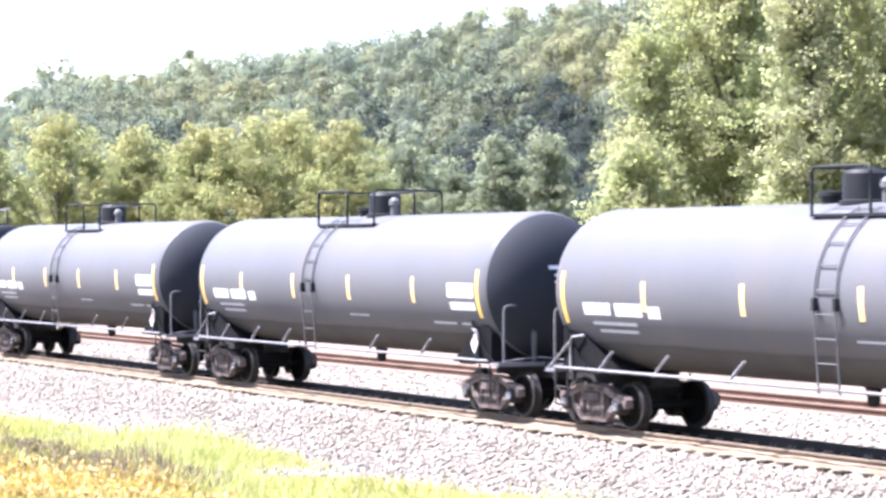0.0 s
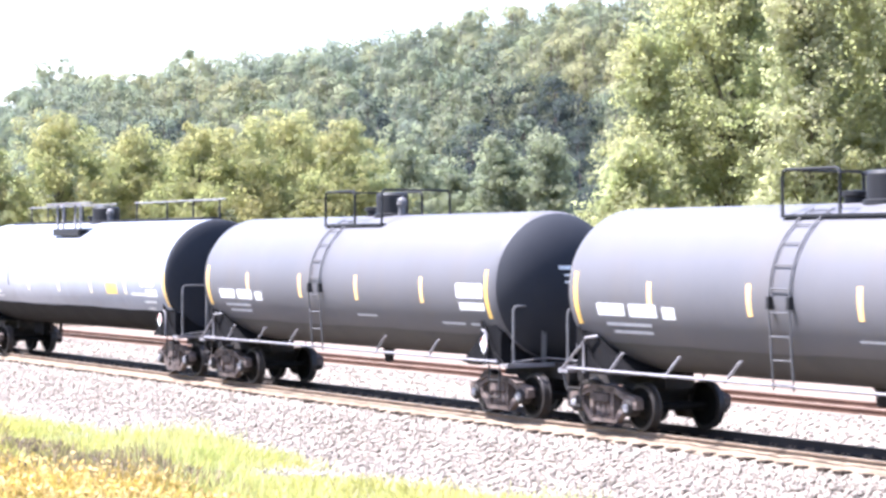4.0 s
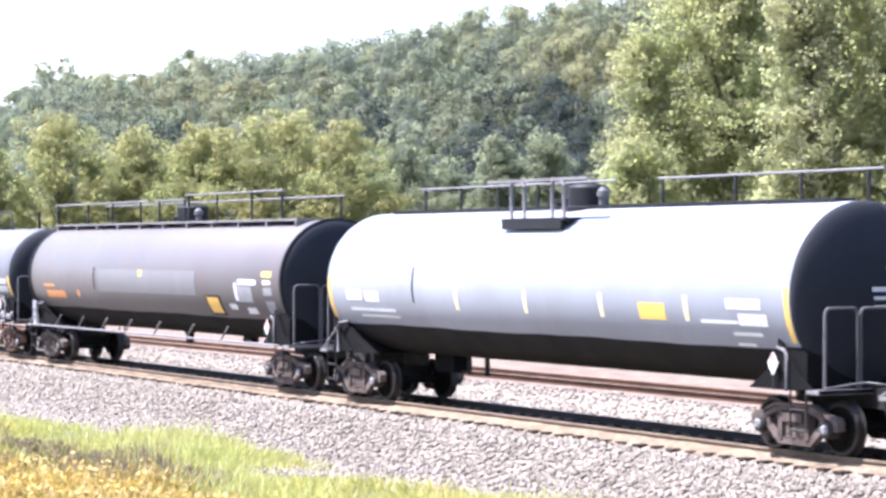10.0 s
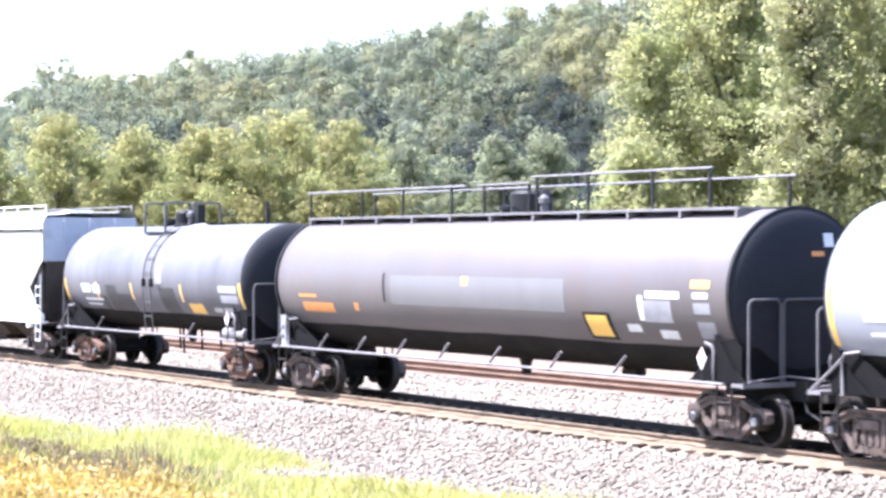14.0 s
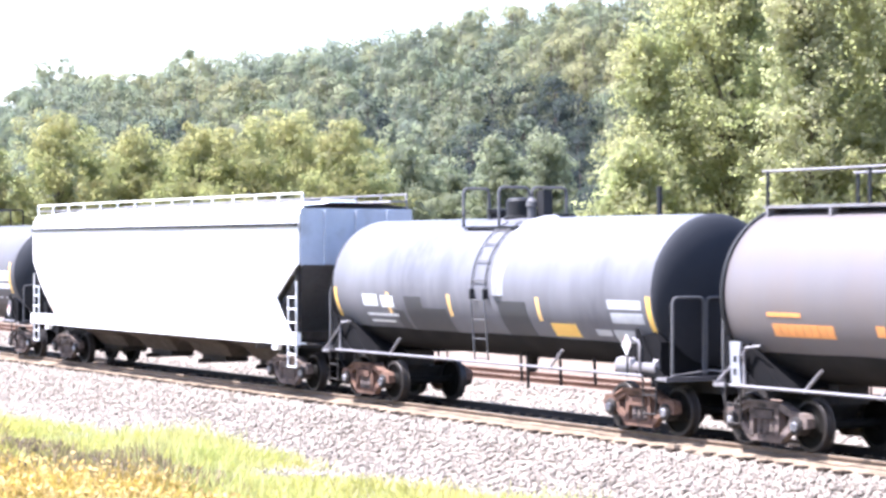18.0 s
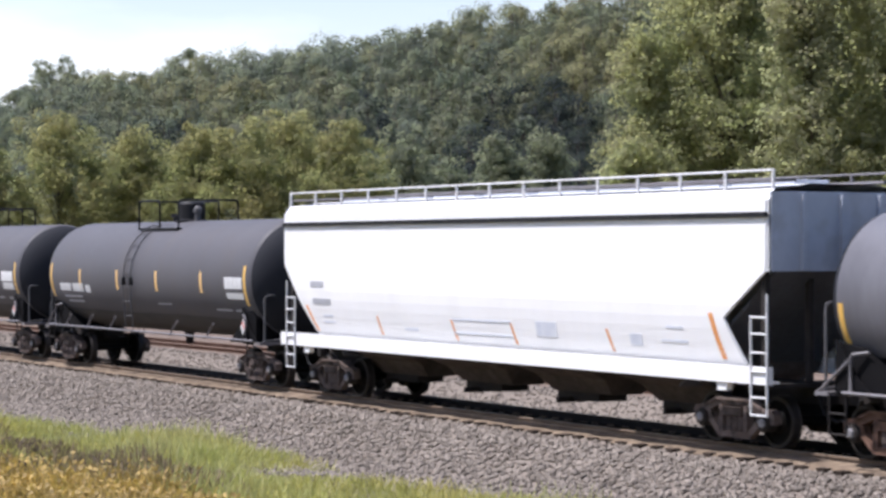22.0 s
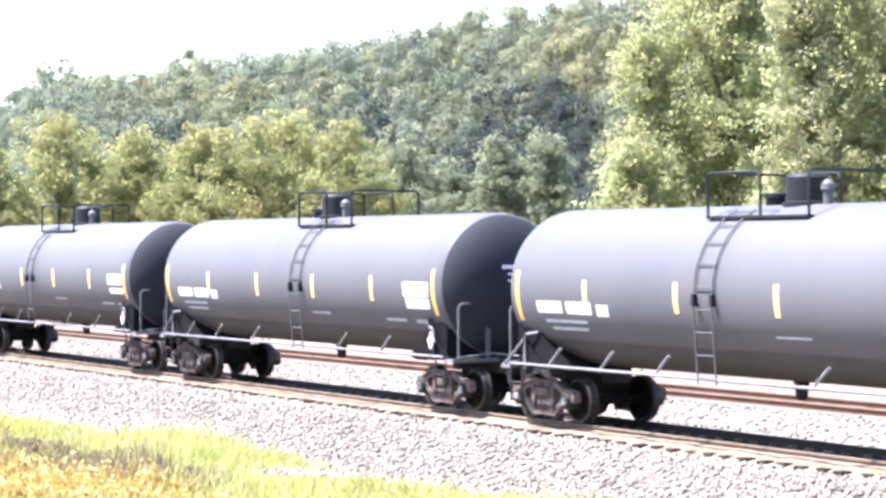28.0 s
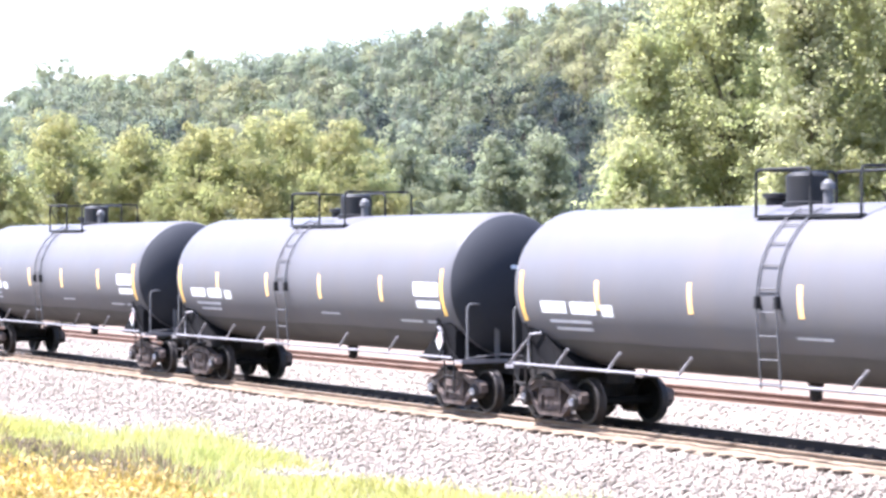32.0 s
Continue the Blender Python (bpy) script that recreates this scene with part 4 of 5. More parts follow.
def brown_tank_car():
    R, zc, half = 1.52, 2.58, 9.08
    car = tagged(new("tank_car"), "faded brown-black tank car with full-length top railing", "tank car", "cars of the freight train")
    add_tank(car, R, zc, half, 0.25, BROWN_PAINT, rims=True, ends=BLACK_HEAD)
    for x in (-8.45, 8.45):
        add_truck(car, x)
    car_ends(car, 9.10, 7.4, 10.2, R, zc, 2.50)
    decal(car, "lettering_bar", R, zc, [(-7.8, -6.2, 1.90, 2.12), (-7.9, -7.0, 2.24, 2.31), (-5.15, -4.95, 1.97, 2.15)], ORANGE, "orange painted lettering")
    decal(car, "vent_slot", R, zc, [(-3.64, -3.56, 2.20, 2.85)], FITTING, "narrow black jacket slot")
    decal(car, "jacket_panel", R, zc, [(-3.3, 3.8, 2.15, 2.80)], PANEL_PAINT, "dull painted-over panel")
    decal(car, "reflector", R, zc, [(-0.15, 0.10, 2.62, 2.80), (7.95, 8.5, 2.68, 2.82)], YELLOW, "small yellow sign")
    decal(car, "sign_board", R, zc, [(4.42, 5.34, 1.66, 2.18)], FITTING, "dark board behind the yellow sign", slant=-0.05)
    bm = bmesh.new()
    tank_side(bm, R, zc, 4.52, 5.22, 1.72, 2.12, lift=0.014, slant=-0.05)
    part("reflector", bm, YELLOW, car, "yellow square sign", smooth=True)
    decal(car, "lettering_bar", R, zc, [(6.55, 7.6, 2.48, 2.61), (6.30, 6.44, 2.06, 2.52), (6.80, 7.35, 1.74, 1.90), (5.80, 6.22, 1.84, 1.98), (8.02, 8.45, 2.50, 2.60)], DECAL, "white and grey stencil panels")
    decal(car, "stencil_panel", R, zc, [(6.46, 7.32, 2.04, 2.44), (8.02, 8.50, 2.22, 2.42), (8.05, 8.55, 1.78, 2.08)], PALE_BAND, "pale grey stencil panel")
    head_bars(car, half + 0.012, 0.25, R, zc, [(0.42, 0.65, 3.42, 3.66)], DECAL, "small white lettering")
    head_bars(car, half + 0.012, 0.25, R, zc, [(0.12, 0.40, 3.25, 3.34)], ORANGE, "small orange lettering")
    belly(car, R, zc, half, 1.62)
    walkway(car, -9.0, 8.3, -0.45, 4.12, 0.5, GREY_STEEL)
    walkway(car, -8.3, 8.3, 0.45, 4.12, 0.5)
    top_railing(car, -9.05, -1.4, -0.68, 4.1, 4.74, (-8.9, -6.2, -4.2, -2.0), "grey pipe railing along the tank top")
    top_railing(car, -0.9, 1.25, -0.68, 4.1, 4.74, (-0.6, 1.2), "grey pipe railing along the tank top")
    top_railing(car, 1.3, 7.5, -0.68, 4.1, 4.86, (1.5, 3.4, 5.6, 7.4), "grey pipe railing along the tank top")
    top_railing(car, -8.2, 8.2, 0.68, 4.1, 4.72, (-8.1, -2.0, 8.0), "grey pipe railing along the tank top")
    manway(car, 0.2, R, zc, 4.62, 0.45)
    side_bar(car, -8.9, 8.9, -1.50, 1.02, (-6.9, -5.0, -3.1, -1.2, 0.9, 3.2, 5.4), R, zc)
    underside(car, zc, R)
    placard(car, 8.3, -1.52, 1.45)
    bm = bmesh.new()
    prism(bm, [(-8.86, 1.04), (-8.60, 1.04), (-8.66, 1.50), (-8.62, 1.78), (-8.92, 1.78), (-8.90, 1.50)], "y", -1.50, -1.46)
    plate_ = part("corner_plate", bm, PALE_BAND, car, "pale grey corner plate with slots", bevel=0.01)
    for z in (1.20, 1.42):
        bm = bmesh.new()
        box(bm, -8.80, -8.72, -1.506, -1.495, z, z + 0.12)
        part("slot", bm, FITTING, plate_)
    return car


def grey_tank_car():
    R, zc, half = 1.46, 2.58, 6.42
    car = tagged(new("tank_car"), "short patchy grey-black tank car with tall platform hoops", "tank car", "cars of the freight train")
    add_tank(car, R, zc, half, 0.40, GREY_PAINT, ends=BLACK_HEAD)
    for x in (-5.5, 5.5):
        add_truck(car, x, RUSTY_FRAME)
    car_ends(car, 6.60, 4.8, 7.62, R, zc, 2.50)
    decal(car, "end_reflector", R, zc, [(-6.37, -6.25, 1.75, 2.5), (6.22, 6.36, 1.75, 2.5)], YELLOW, "tall yellow reflective stripe")
    decal(car, "reflector", R, zc, [(x - 0.06, x + 0.06, 1.95, 2.42) for x in (-3.80, -1.08, 2.46)], PALE_TAPE, "upright yellow reflective strip")
    decal(car, "reflector", R, zc, [(2.76, 3.66, 1.66, 1.92)], YELLOW, "yellow rectangular sign")
    decal(car, "paint_patch", R, zc, [(-3.00, -2.25, 1.60, 2.34), (-2.25, -1.20, 1.55, 2.10), (0.98, 2.05, 1.50, 2.32), (-3.55, -3.15, 1.55, 2.02)], PATCH_PAINT, "dark painted-out patch", slant=-0.06)
    # Raised weld band; its sun highlight is put into the pale colour.
    bm = bmesh.new()
    arc = []
    for k in range(15):
        a = radians(-6 + 94 * k / 14)
        arc.append([bm.verts.new((x, -r * math.cos(a), zc + r * math.sin(a))) for x, r in ((0.74, R + 0.001), (0.84, R + 0.05), (0.95, R + 0.052), (1.18, R + 0.001))])
    for a, b in zip(arc, arc[1:]):
        for j in range(3):
            bm.faces.new((a[j], a[j + 1], b[j + 1], b[j]))
    part("weld_band", bm, PALE_BAND, car, "raised weld band beside the ladder, sun highlight painted pale", smooth=True)
    decal(car, "lettering_bar", R, zc, [(-5.0, -4.3, 2.10, 2.36), (-4.15, -3.55, 2.08, 2.34), (-4.95, -3.5, 1.88, 1.94), (-4.9, -3.8, 1.74, 1.79)], DECAL, "white painted lettering")
    decal(car, "lettering_bar", R, zc, [(4.95, 6.05, 2.24, 2.42), (5.0, 6.05, 1.98, 2.18), (4.9, 5.6, 1.60, 1.85), (4.3, 4.8, 1.72, 1.84)], GREY_DECAL, "grey stencil panels")
    ladder(car, 0.28, R, zc, 1.02)
    bm = bmesh.new()
    box(bm, 4.02, 4.10, 0.36, 0.44, 3.92, 4.62)
    box(bm, 3.98, 4.14, 0.33, 0.47, 3.90, 3.99)
    part("vent_post", bm, FITTING, car, "black vent post on the tank top", bevel=0.01)
    bm = bmesh.new()
    box(bm, -0.10, 0.42, 0.30, 0.80, 3.96, 4.12)
    part("valve_lid", bm, FITTING, car, "flat black valve lid", bevel=0.03)
    bm = bmesh.new()
    box(bm, 0.32, 0.60, -0.10, 0.12, 4.0, 4.62)
    part("valve_box", bm, FITTING, car, "upright black valve box", bevel=0.03)
    platform(car, -1.35, 0.85, 0.66, 3.84, 4.66, (-1, 1), [], across=False)
    for x, points in ((-1.45, (-0.84, -0.20)), (0.02, (-0.84, -0.10)), (0.02, (-0.02, 0.84))):
        bm = bmesh.new()
        hoop(bm, (x, points[0]), (x, points[1]), 3.84, 4.68, 0.035)
        part("handrail", bm, LADDER, car, "tall grey platform hoop", smooth=True)
    manway(car, -0.53, R, zc, 4.48, 0.28)
    side_bar(car, -6.2, 6.2, -1.50, 1.05, (-3.6, 3.0), R, zc)
    underside(car, zc, R)
    bm = bmesh.new()
    lathe(bm, [(5.2, 0.04), (5.22, 0.17), (6.5, 0.17), (6.52, 0.04)], "x", 16, (0, -1.28, 1.20))
    part("air_reservoir", bm, GREY_STEEL, car, "pale grey air reservoir cylinder", smooth=True)
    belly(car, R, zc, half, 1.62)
    placard(car, 5.72, -1.52, 1.60)
    for x, low in ((0.55, 0.62), (0.80, 0.50), (2.05, 0.62), (3.30, 0.70)):
        bm = bmesh.new()
        tube(bm, [(x, -0.6, low), (x - 0.05, -0.6, 1.25)], 0.035, 6)
        part("hanging_pipe", bm, UNDER, car, "dark pipe hanging below the tank", smooth=True)
    return car


def curve_in(z):
    """How far the hopper's rounded side draws in below its middle."""
    return 0.17 * max(0.0, (2.45 - z) / 1.07) ** 1.8


def hopper_car():
    car = tagged(new("hopper_car"), "white four-bay covered hopper car with roof railing", "hopper car", "cars of the freight train")
    L, W = 9.38, 1.56
    bm = bmesh.new()
    # cross-section of the body, drawn out between the sloped ends
    sec = [(-W, 1.38), (-W, 3.95), (-W, 4.22), (-W + 0.12, 4.40), (-0.7, 4.50), (0.7, 4.50), (W - 0.12, 4.40), (W, 4.22), (W, 3.95), (W, 1.38)]
    rings = []
    for x, low in ((-L, 3.0), (-L + 0.02, 3.0), (L - 0.02, 3.0), (L, 3.0)):
        rings.append([bm.verts.new((x, y, max(z, low))) for y, z in sec])
    for a, b in zip(rings, rings[1:]):
        for k in range(len(sec) - 1):
            bm.faces.new((a[k], a[k + 1], b[k + 1], b[k]))
    body = part("body", bm, WHITE_PAINT, car, smooth=False)
    for sy in (-1, 1):
        bm = bmesh.new()
        rows = []
        for k in range(15):
            z = 4.22 - (4.22 - 1.38) * k / 14
            left = -L + max(0.0, (3.02 - z) / 1.64) * (L - 7.85)
            right = L - 0.05 - (max(0.0, (3.02 - z) / 0.84) * 1.22 if z > 2.18 else 1.22 - (2.18 - z) / 0.80 * 0.47)
            y = sy * (W + 0.03 - curve_in(z))
            rows.append([bm.verts.new((left, y, z)), bm.verts.new((right, y, z)), bm.verts.new((right, y - sy * 0.06, z)), bm.verts.new((left, y - sy * 0.06, z))])
        for a, b in zip(rows, rows[1:]):
            for j in range(4):
                bm.faces.new((a[j], a[(j + 1) % 4], b[(j + 1) % 4], b[j]))
        bm.faces.new(rows[0])
        bm.faces.new(rows[-1])
        part("side_sheet", bm, WHITE_PAINT, body, "white steel side sheet")
        bm = bmesh.new()
        box(bm, -L, L, sy * (W + 0.05) - 0.03, sy * (W + 0.05) + 0.03, 3.92, 4.01)
        part("seam", bm, FITTING, body, "dark seam below the roof")
        bm = bmesh.new()
        y = sy * (W - 0.02)
        box(bm, -9.47, 9.47, min(y, y + sy * 0.10), max(y, y + sy * 0.10), 1.08, 1.38)
        box(bm, -9.47, 9.47, min(y - sy * 0.14, y), max(y - sy * 0.14, y), 1.10, 1.14)
        part("side_sill", bm, WHITE_PAINT, body, "white side sill", bevel=0.01)
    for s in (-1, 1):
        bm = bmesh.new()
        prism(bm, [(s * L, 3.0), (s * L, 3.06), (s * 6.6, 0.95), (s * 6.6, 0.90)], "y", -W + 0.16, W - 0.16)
        part("slope_sheet", bm, HOPPER_SHADE, body, "sloped end sheet with its shade in the colour")
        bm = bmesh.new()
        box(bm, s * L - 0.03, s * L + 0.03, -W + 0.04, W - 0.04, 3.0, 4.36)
        part("end_sheet", bm, HOPPER_END, body, "ribbed end sheet with shade in its blue-grey")
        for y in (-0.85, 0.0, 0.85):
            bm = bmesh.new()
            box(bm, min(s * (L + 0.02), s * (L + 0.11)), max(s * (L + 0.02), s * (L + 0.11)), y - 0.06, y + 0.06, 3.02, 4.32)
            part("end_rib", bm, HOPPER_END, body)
        bm = bmesh.new()
        box(bm, min(s * 8.7, s * 9.27), max(s * 8.7, s * 9.27), -1.52, 1.52, 1.00, 1.08)
        end_sill = part("end_sill", bm, UNDER, car, "dark end sill", bevel=0.01)
        for y in (-1.45, -0.5, 0.5, 1.45):
            x = s * 9.15
            bm = bmesh.new()
            box(bm, x - 0.06, x + 0.06, y - 0.05, y + 0.05, 1.07, 3.05)
            part("end_post", bm, UNDER, end_sill)
        for sy in (-1, 1):
            bm = bmesh.new()
            xs_ = (9.02, 9.46) if s > 0 else (-8.66, -9.10)
            y = sy * (W + 0.10)
            tube(bm, [(xs_[1], y, 0.54), (xs_[1], y, 2.62)], 0.022, 6)
            lad = part("side_ladder", bm, DECAL, car, "white corner ladder and step")
            bm = bmesh.new()
            tube(bm, [(xs_[0], y, 0.54), (xs_[0], y, 2.25)], 0.022, 6)
            part("stile", bm, DECAL, lad)
            for z in (0.56, 0.86, 1.30, 1.62, 1.94, 2.22):
                bm = bmesh.new()
                tube(bm, [(xs_[0], y, z), (xs_[1], y, z)], 0.022, 6)
                part("rung", bm, DECAL, lad)
        bm = bmesh.new()
        box(bm, min(s * 6.4, s * 9.4), max(s * 6.4, s * 9.4), -0.33, 0.33, 0.70, 1.04)
        part("draft_sill", bm, UNDER, car, bevel=0.02)
        for sy in (-1, 1):
            bm = bmesh.new()
            y = sy * (W - 0.02)
            prism(bm, [(s * 7.95, 1.09), (s * 8.30, 1.09), (s * 8.24, 0.93), (s * 8.01, 0.93)], "y", y - 0.06, y + 0.06)
            part("jacking_pad", bm, WHITE_PAINT, car, "white jacking pad below the sill", bevel=0.01)
        add_coupler(car, s * 9.78)
        add_truck(car, s * 7.8)
    for k, x in enumerate((-5.55, -1.85, 1.85, 5.55)):
        bm = bmesh.new()
        top = [(x - 1.62, -1.45), (x + 1.62, -1.45), (x + 1.62, 1.45), (x - 1.62, 1.45)]
        low = [(x - 0.55, -0.55), (x + 0.55, -0.55), (x + 0.55, 0.55), (x - 0.55, 0.55)]
        a = [bm.verts.new((*p, 1.36)) for p in top]
        m_ = [bm.verts.new((*p, 1.12)) for p in [(x - 1.52, -1.38), (x + 1.52, -1.38), (x + 1.52, 1.38), (x - 1.52, 1.38)]]
        b = [bm.verts.new((*p, 0.50)) for p in [(x - 1.06, -0.36), (x + 1.06, -0.36), (x + 1.06, 0.36), (x - 1.06, 0.36)]]
        n_ = [bm.verts.new((*p, 0.82)) for p in [(x - 1.26, -0.66), (x + 1.26, -0.66), (x + 1.26, 0.66), (x - 1.26, 0.66)]]
        for u, w in ((a, m_), (m_, n_), (n_, b)):
            for i in range(4):
                bm.faces.new((u[i], u[(i + 1) % 4], w[(i + 1) % 4], w[i]))
        bm.faces.new(b)
        bay = part("hopper_bay", bm, BAY, car, "dusty brown sloped discharge hopper")
        bm = bmesh.new()
        box(bm, x - 0.95, x + 0.55, -0.34, 0.34, 0.34, 0.50)
        tube(bm, [(x - 0.4, -0.7, 0.34), (x - 0.4, 0.7, 0.34)], 0.06, 8)
        part("outlet_gate", bm, UNDER, bay, "outlet gate")
    roof_y = 1.18
    for sy in (-1, 1):
        bm = bmesh.new()
        box(bm, -9.38, 9.38, sy * roof_y - 0.22, sy * roof_y + 0.22, 4.53, 4.57)
        rb = part("running_board", bm, GREY_STEEL, car, "grating roof walkway")
        bm = bmesh.new()
        tube(bm, [(-9.40, sy * 1.42, 4.72), (9.36, sy * 1.42, 4.72)], 0.022, 5)
        part("roof_rail", bm, DECAL if sy < 0 else GREY_STEEL, rb, "white roof rail" if sy < 0 else "grey roof rail")
        for k in range(15):
            x = -9.36 + k * 18.68 / 14
            bm = bmesh.new()
            box(bm, x - 0.025, x + 0.025, sy * 1.42 - 0.02, sy * 1.42 + 0.02, 4.38, 4.73)
            part("post", bm, DECAL if sy < 0 else GREY_STEEL, rb)
    for k in range(8):
        bm = bmesh.new()
        x = -7.7 + k * 2.2
        box(bm, x - 0.9, x + 0.9, -0.38, 0.38, 4.50, 4.60)
        part("roof_hatch", bm, HOPPER_END, car, "grey roof hatch cover", bevel=0.02)

    def plate(name, x0, x1, z0, z1, material, label, slant=0.0):
        bm = bmesh.new()
        rows = []
        for k in range(6):
            f = k / 5
            z, d = z0 + (z1 - z0) * f, slant * (1 - f)
            y = -W - 0.038 + curve_in(z)
            rows.append([bm.verts.new(p) for p in ((x0 + d, y, z), (x1 + d, y, z), (x1 + d, y + 0.014, z), (x0 + d, y + 0.014, z))])
        for a, b in zip(rows, rows[1:]):
            for j in range(4):
                bm.faces.new((a[j], a[(j + 1) % 4], b[(j + 1) % 4], b[j]))
        bm.faces.new(rows[0])
        bm.faces.new(rows[-1])
        part(name, bm, material, car, label)

    for x in (-4.72, -1.39, 1.0, 4.45):
        plate("reflector", x - 0.03, x + 0.03, 1.46, 1.88, ORANGE, "orange upright reflective strip", 0.14)
    plate("reflector", -8.26, -8.17, 1.46, 2.05, ORANGE, "tall orange reflective stripe", 0.42)
    plate("reflector", 7.70, 7.82, 1.46, 2.26, ORANGE, "tall orange reflective stripe", 0.26)
    for z in (1.50, 1.78):
        plate("lettering_bar", -1.35, 1.0, z + 0.1, z + 0.14, FAINT_DECAL, "grey stencilled frame")
    for x0, x1, z0, z1 in ((-7.95, -7.3, 2.48, 2.62), (-7.85, -6.95, 2.08, 2.22), (-7.4, -6.9, 1.80, 1.84), (-7.4, -6.8, 1.66, 1.70), (5.2, 5.58, 1.60, 1.82), (1.95, 2.7, 1.65, 1.95), (6.2, 7.0, 1.70, 1.75), (6.4, 6.9, 1.95, 2.0), (-3.5, -2.9, 1.60, 1.66)):
        plate("lettering_bar", x0, x1, z0, z1, GREY_DECAL if x1 < -6.9 and z0 > 2.0 else FAINT_DECAL, "faded grey lettering")
    bm = bmesh.new()
    lathe(bm, [(-0.03, 0.22), (0.0, 0.25), (0.03, 0.22)], "x", 18, (9.32, 0.9, 2.3))
    part("hand_brake", bm, UNDER, car, "hand brake wheel", smooth=True)
    return car


BLACK_LABEL = "black tank car with yellow reflective strips and centre ladder"
car_b = black_tank_car(False, BLACK_LABEL)
car_a = black_tank_car(True, BLACK_LABEL)
train = [(car_a, -29.05), (car_b, -46.65)]
for q in (-64.10, -156.74, -192.06, -209.50):
    train.append((copy_thing(car_b, pose(q, 0, RIDE)), q))
train.append((copy_thing(car_a, pose(-174.51, 0, RIDE)), -174.51))
train += [(pale_tank_car(), -82.47), (brown_tank_car(), -102.75), (grey_tank_car(), -120.50), (hopper_car(), -137.92)]


# ---- plants ----
def spot(right, ahead):
    """A place on the plan, by its distance along and across the camera's line of sight."""
    p = EYE + FORWARD * ahead + SIDE * right
    return p.x, p.y


def leaf_quads(centres, normals, size, rg, flat_share=0.55, spread=1.0):
    """One quad at each centre, facing roughly along its normal."""
    n = len(centres)
    nn = normals * flat_share + rg.normal(0, 0.42, (n, 3)) * spread
    nn /= np.linalg.norm(nn, axis=1, keepdims=True) + 1e-9
    t = np.cross(nn, rg.normal(0, 1, (n, 3)))
    t /= np.linalg.norm(t, axis=1, keepdims=True) + 1e-9
    b = np.cross(nn, t)
    s = (size * rg.uniform(0.6, 1.3, n))[:, None]
    t, b = t * s * 0.5, b * s * 0.5 * rg.uniform(0.55, 1.0, n)[:, None]
    return np.stack([centres - t * 1.1, centres - b + t * 0.1, centres + t * 1.1, centres + b + t * 0.1], 1)


def crown_quads(base, height, radius, low, clumps, clump_r, per_clump, leaf, rg, facing=0.7, whole=0.0):
    """A crown of leafy clumps round (x, y), from the height low to height, uneven and with gaps."""
    bx, by, bz = base
    mid, hz = bz + (low + height) / 2, (height - low) / 2
    u = rg.normal(0, 1, (clumps, 3))
    u /= np.linalg.norm(u, axis=1, keepdims=True)
    rad = rg.uniform(0.45, 1.0, clumps) ** 0.6
    wobble = 1.0 + 0.16 * np.sin(3 * np.arctan2(u[:, 1], u[:, 0]) + rg.uniform(0, 6)) + rg.uniform(-0.08, 0.06, clumps)
    taper = 1.0 - 0.25 * np.clip(u[:, 2], 0, 1)
    c = np.stack([bx + u[:, 0] * (radius - clump_r) * rad * wobble * taper, by + u[:, 1] * (radius - clump_r) * rad * wobble * taper, mid + u[:, 2] * (hz - clump_r * 0.7) * rad], -1)
    r = clump_r * rg.uniform(0.6, 1.25, clumps)
    v = rg.normal(0, 1, (clumps, per_clump, 3))
    v /= np.linalg.norm(v, axis=2, keepdims=True)
    v[..., 2] = np.where(v[..., 2] < -0.5, -v[..., 2], v[..., 2])
    dist = rg.uniform(0.55, 1.05, (clumps, per_clump, 1))
    pos = c[:, None] + v * dist * r[:, None, None] * np.array([1, 1, 0.8])
    out = (pos - np.array([bx, by, mid])) / np.array([radius, radius, hz])
    nrm = v * (1 - whole) + out * (whole * 1.2) + np.array([0, 0, 0.45])
    return leaf_quads(pos.reshape(-1, 3), nrm.reshape(-1, 3), leaf, rg, facing), c


def core_quads(base, height, radius, low, rg, shrink=0.8, nu=14, nv=8):
    """The close inner foliage of a crown: a lumpy, broken shell of leaf masses."""
    bx, by, bz = base
    mid, hz = bz + (low + height) / 2, (height - low) / 2 * shrink
    u, v = np.meshgrid(np.linspace(0, 2 * np.pi, nu + 1), np.linspace(-1.25, 1.5, nv + 1), indexing="ij")
    f = rg.uniform(0, 6, 4)
    w = radius * shrink * (1 + 0.16 * np.sin(3 * u + f[0] + 2 * v) + 0.12 * np.sin(5 * u + f[1]) * np.cos(4 * v + f[2]))
    w[-1] = w[0]
    p = np.stack([bx + w * np.cos(v) * np.cos(u), by + w * np.cos(v) * np.sin(u), mid + hz * np.sin(v) * (1 + 0.1 * np.sin(4 * u + f[3]))], -1)
    q = np.stack([p[:-1, :-1], p[1:, :-1], p[1:, 1:], p[:-1, 1:]], 2)
    return q.reshape(-1, 4, 3)


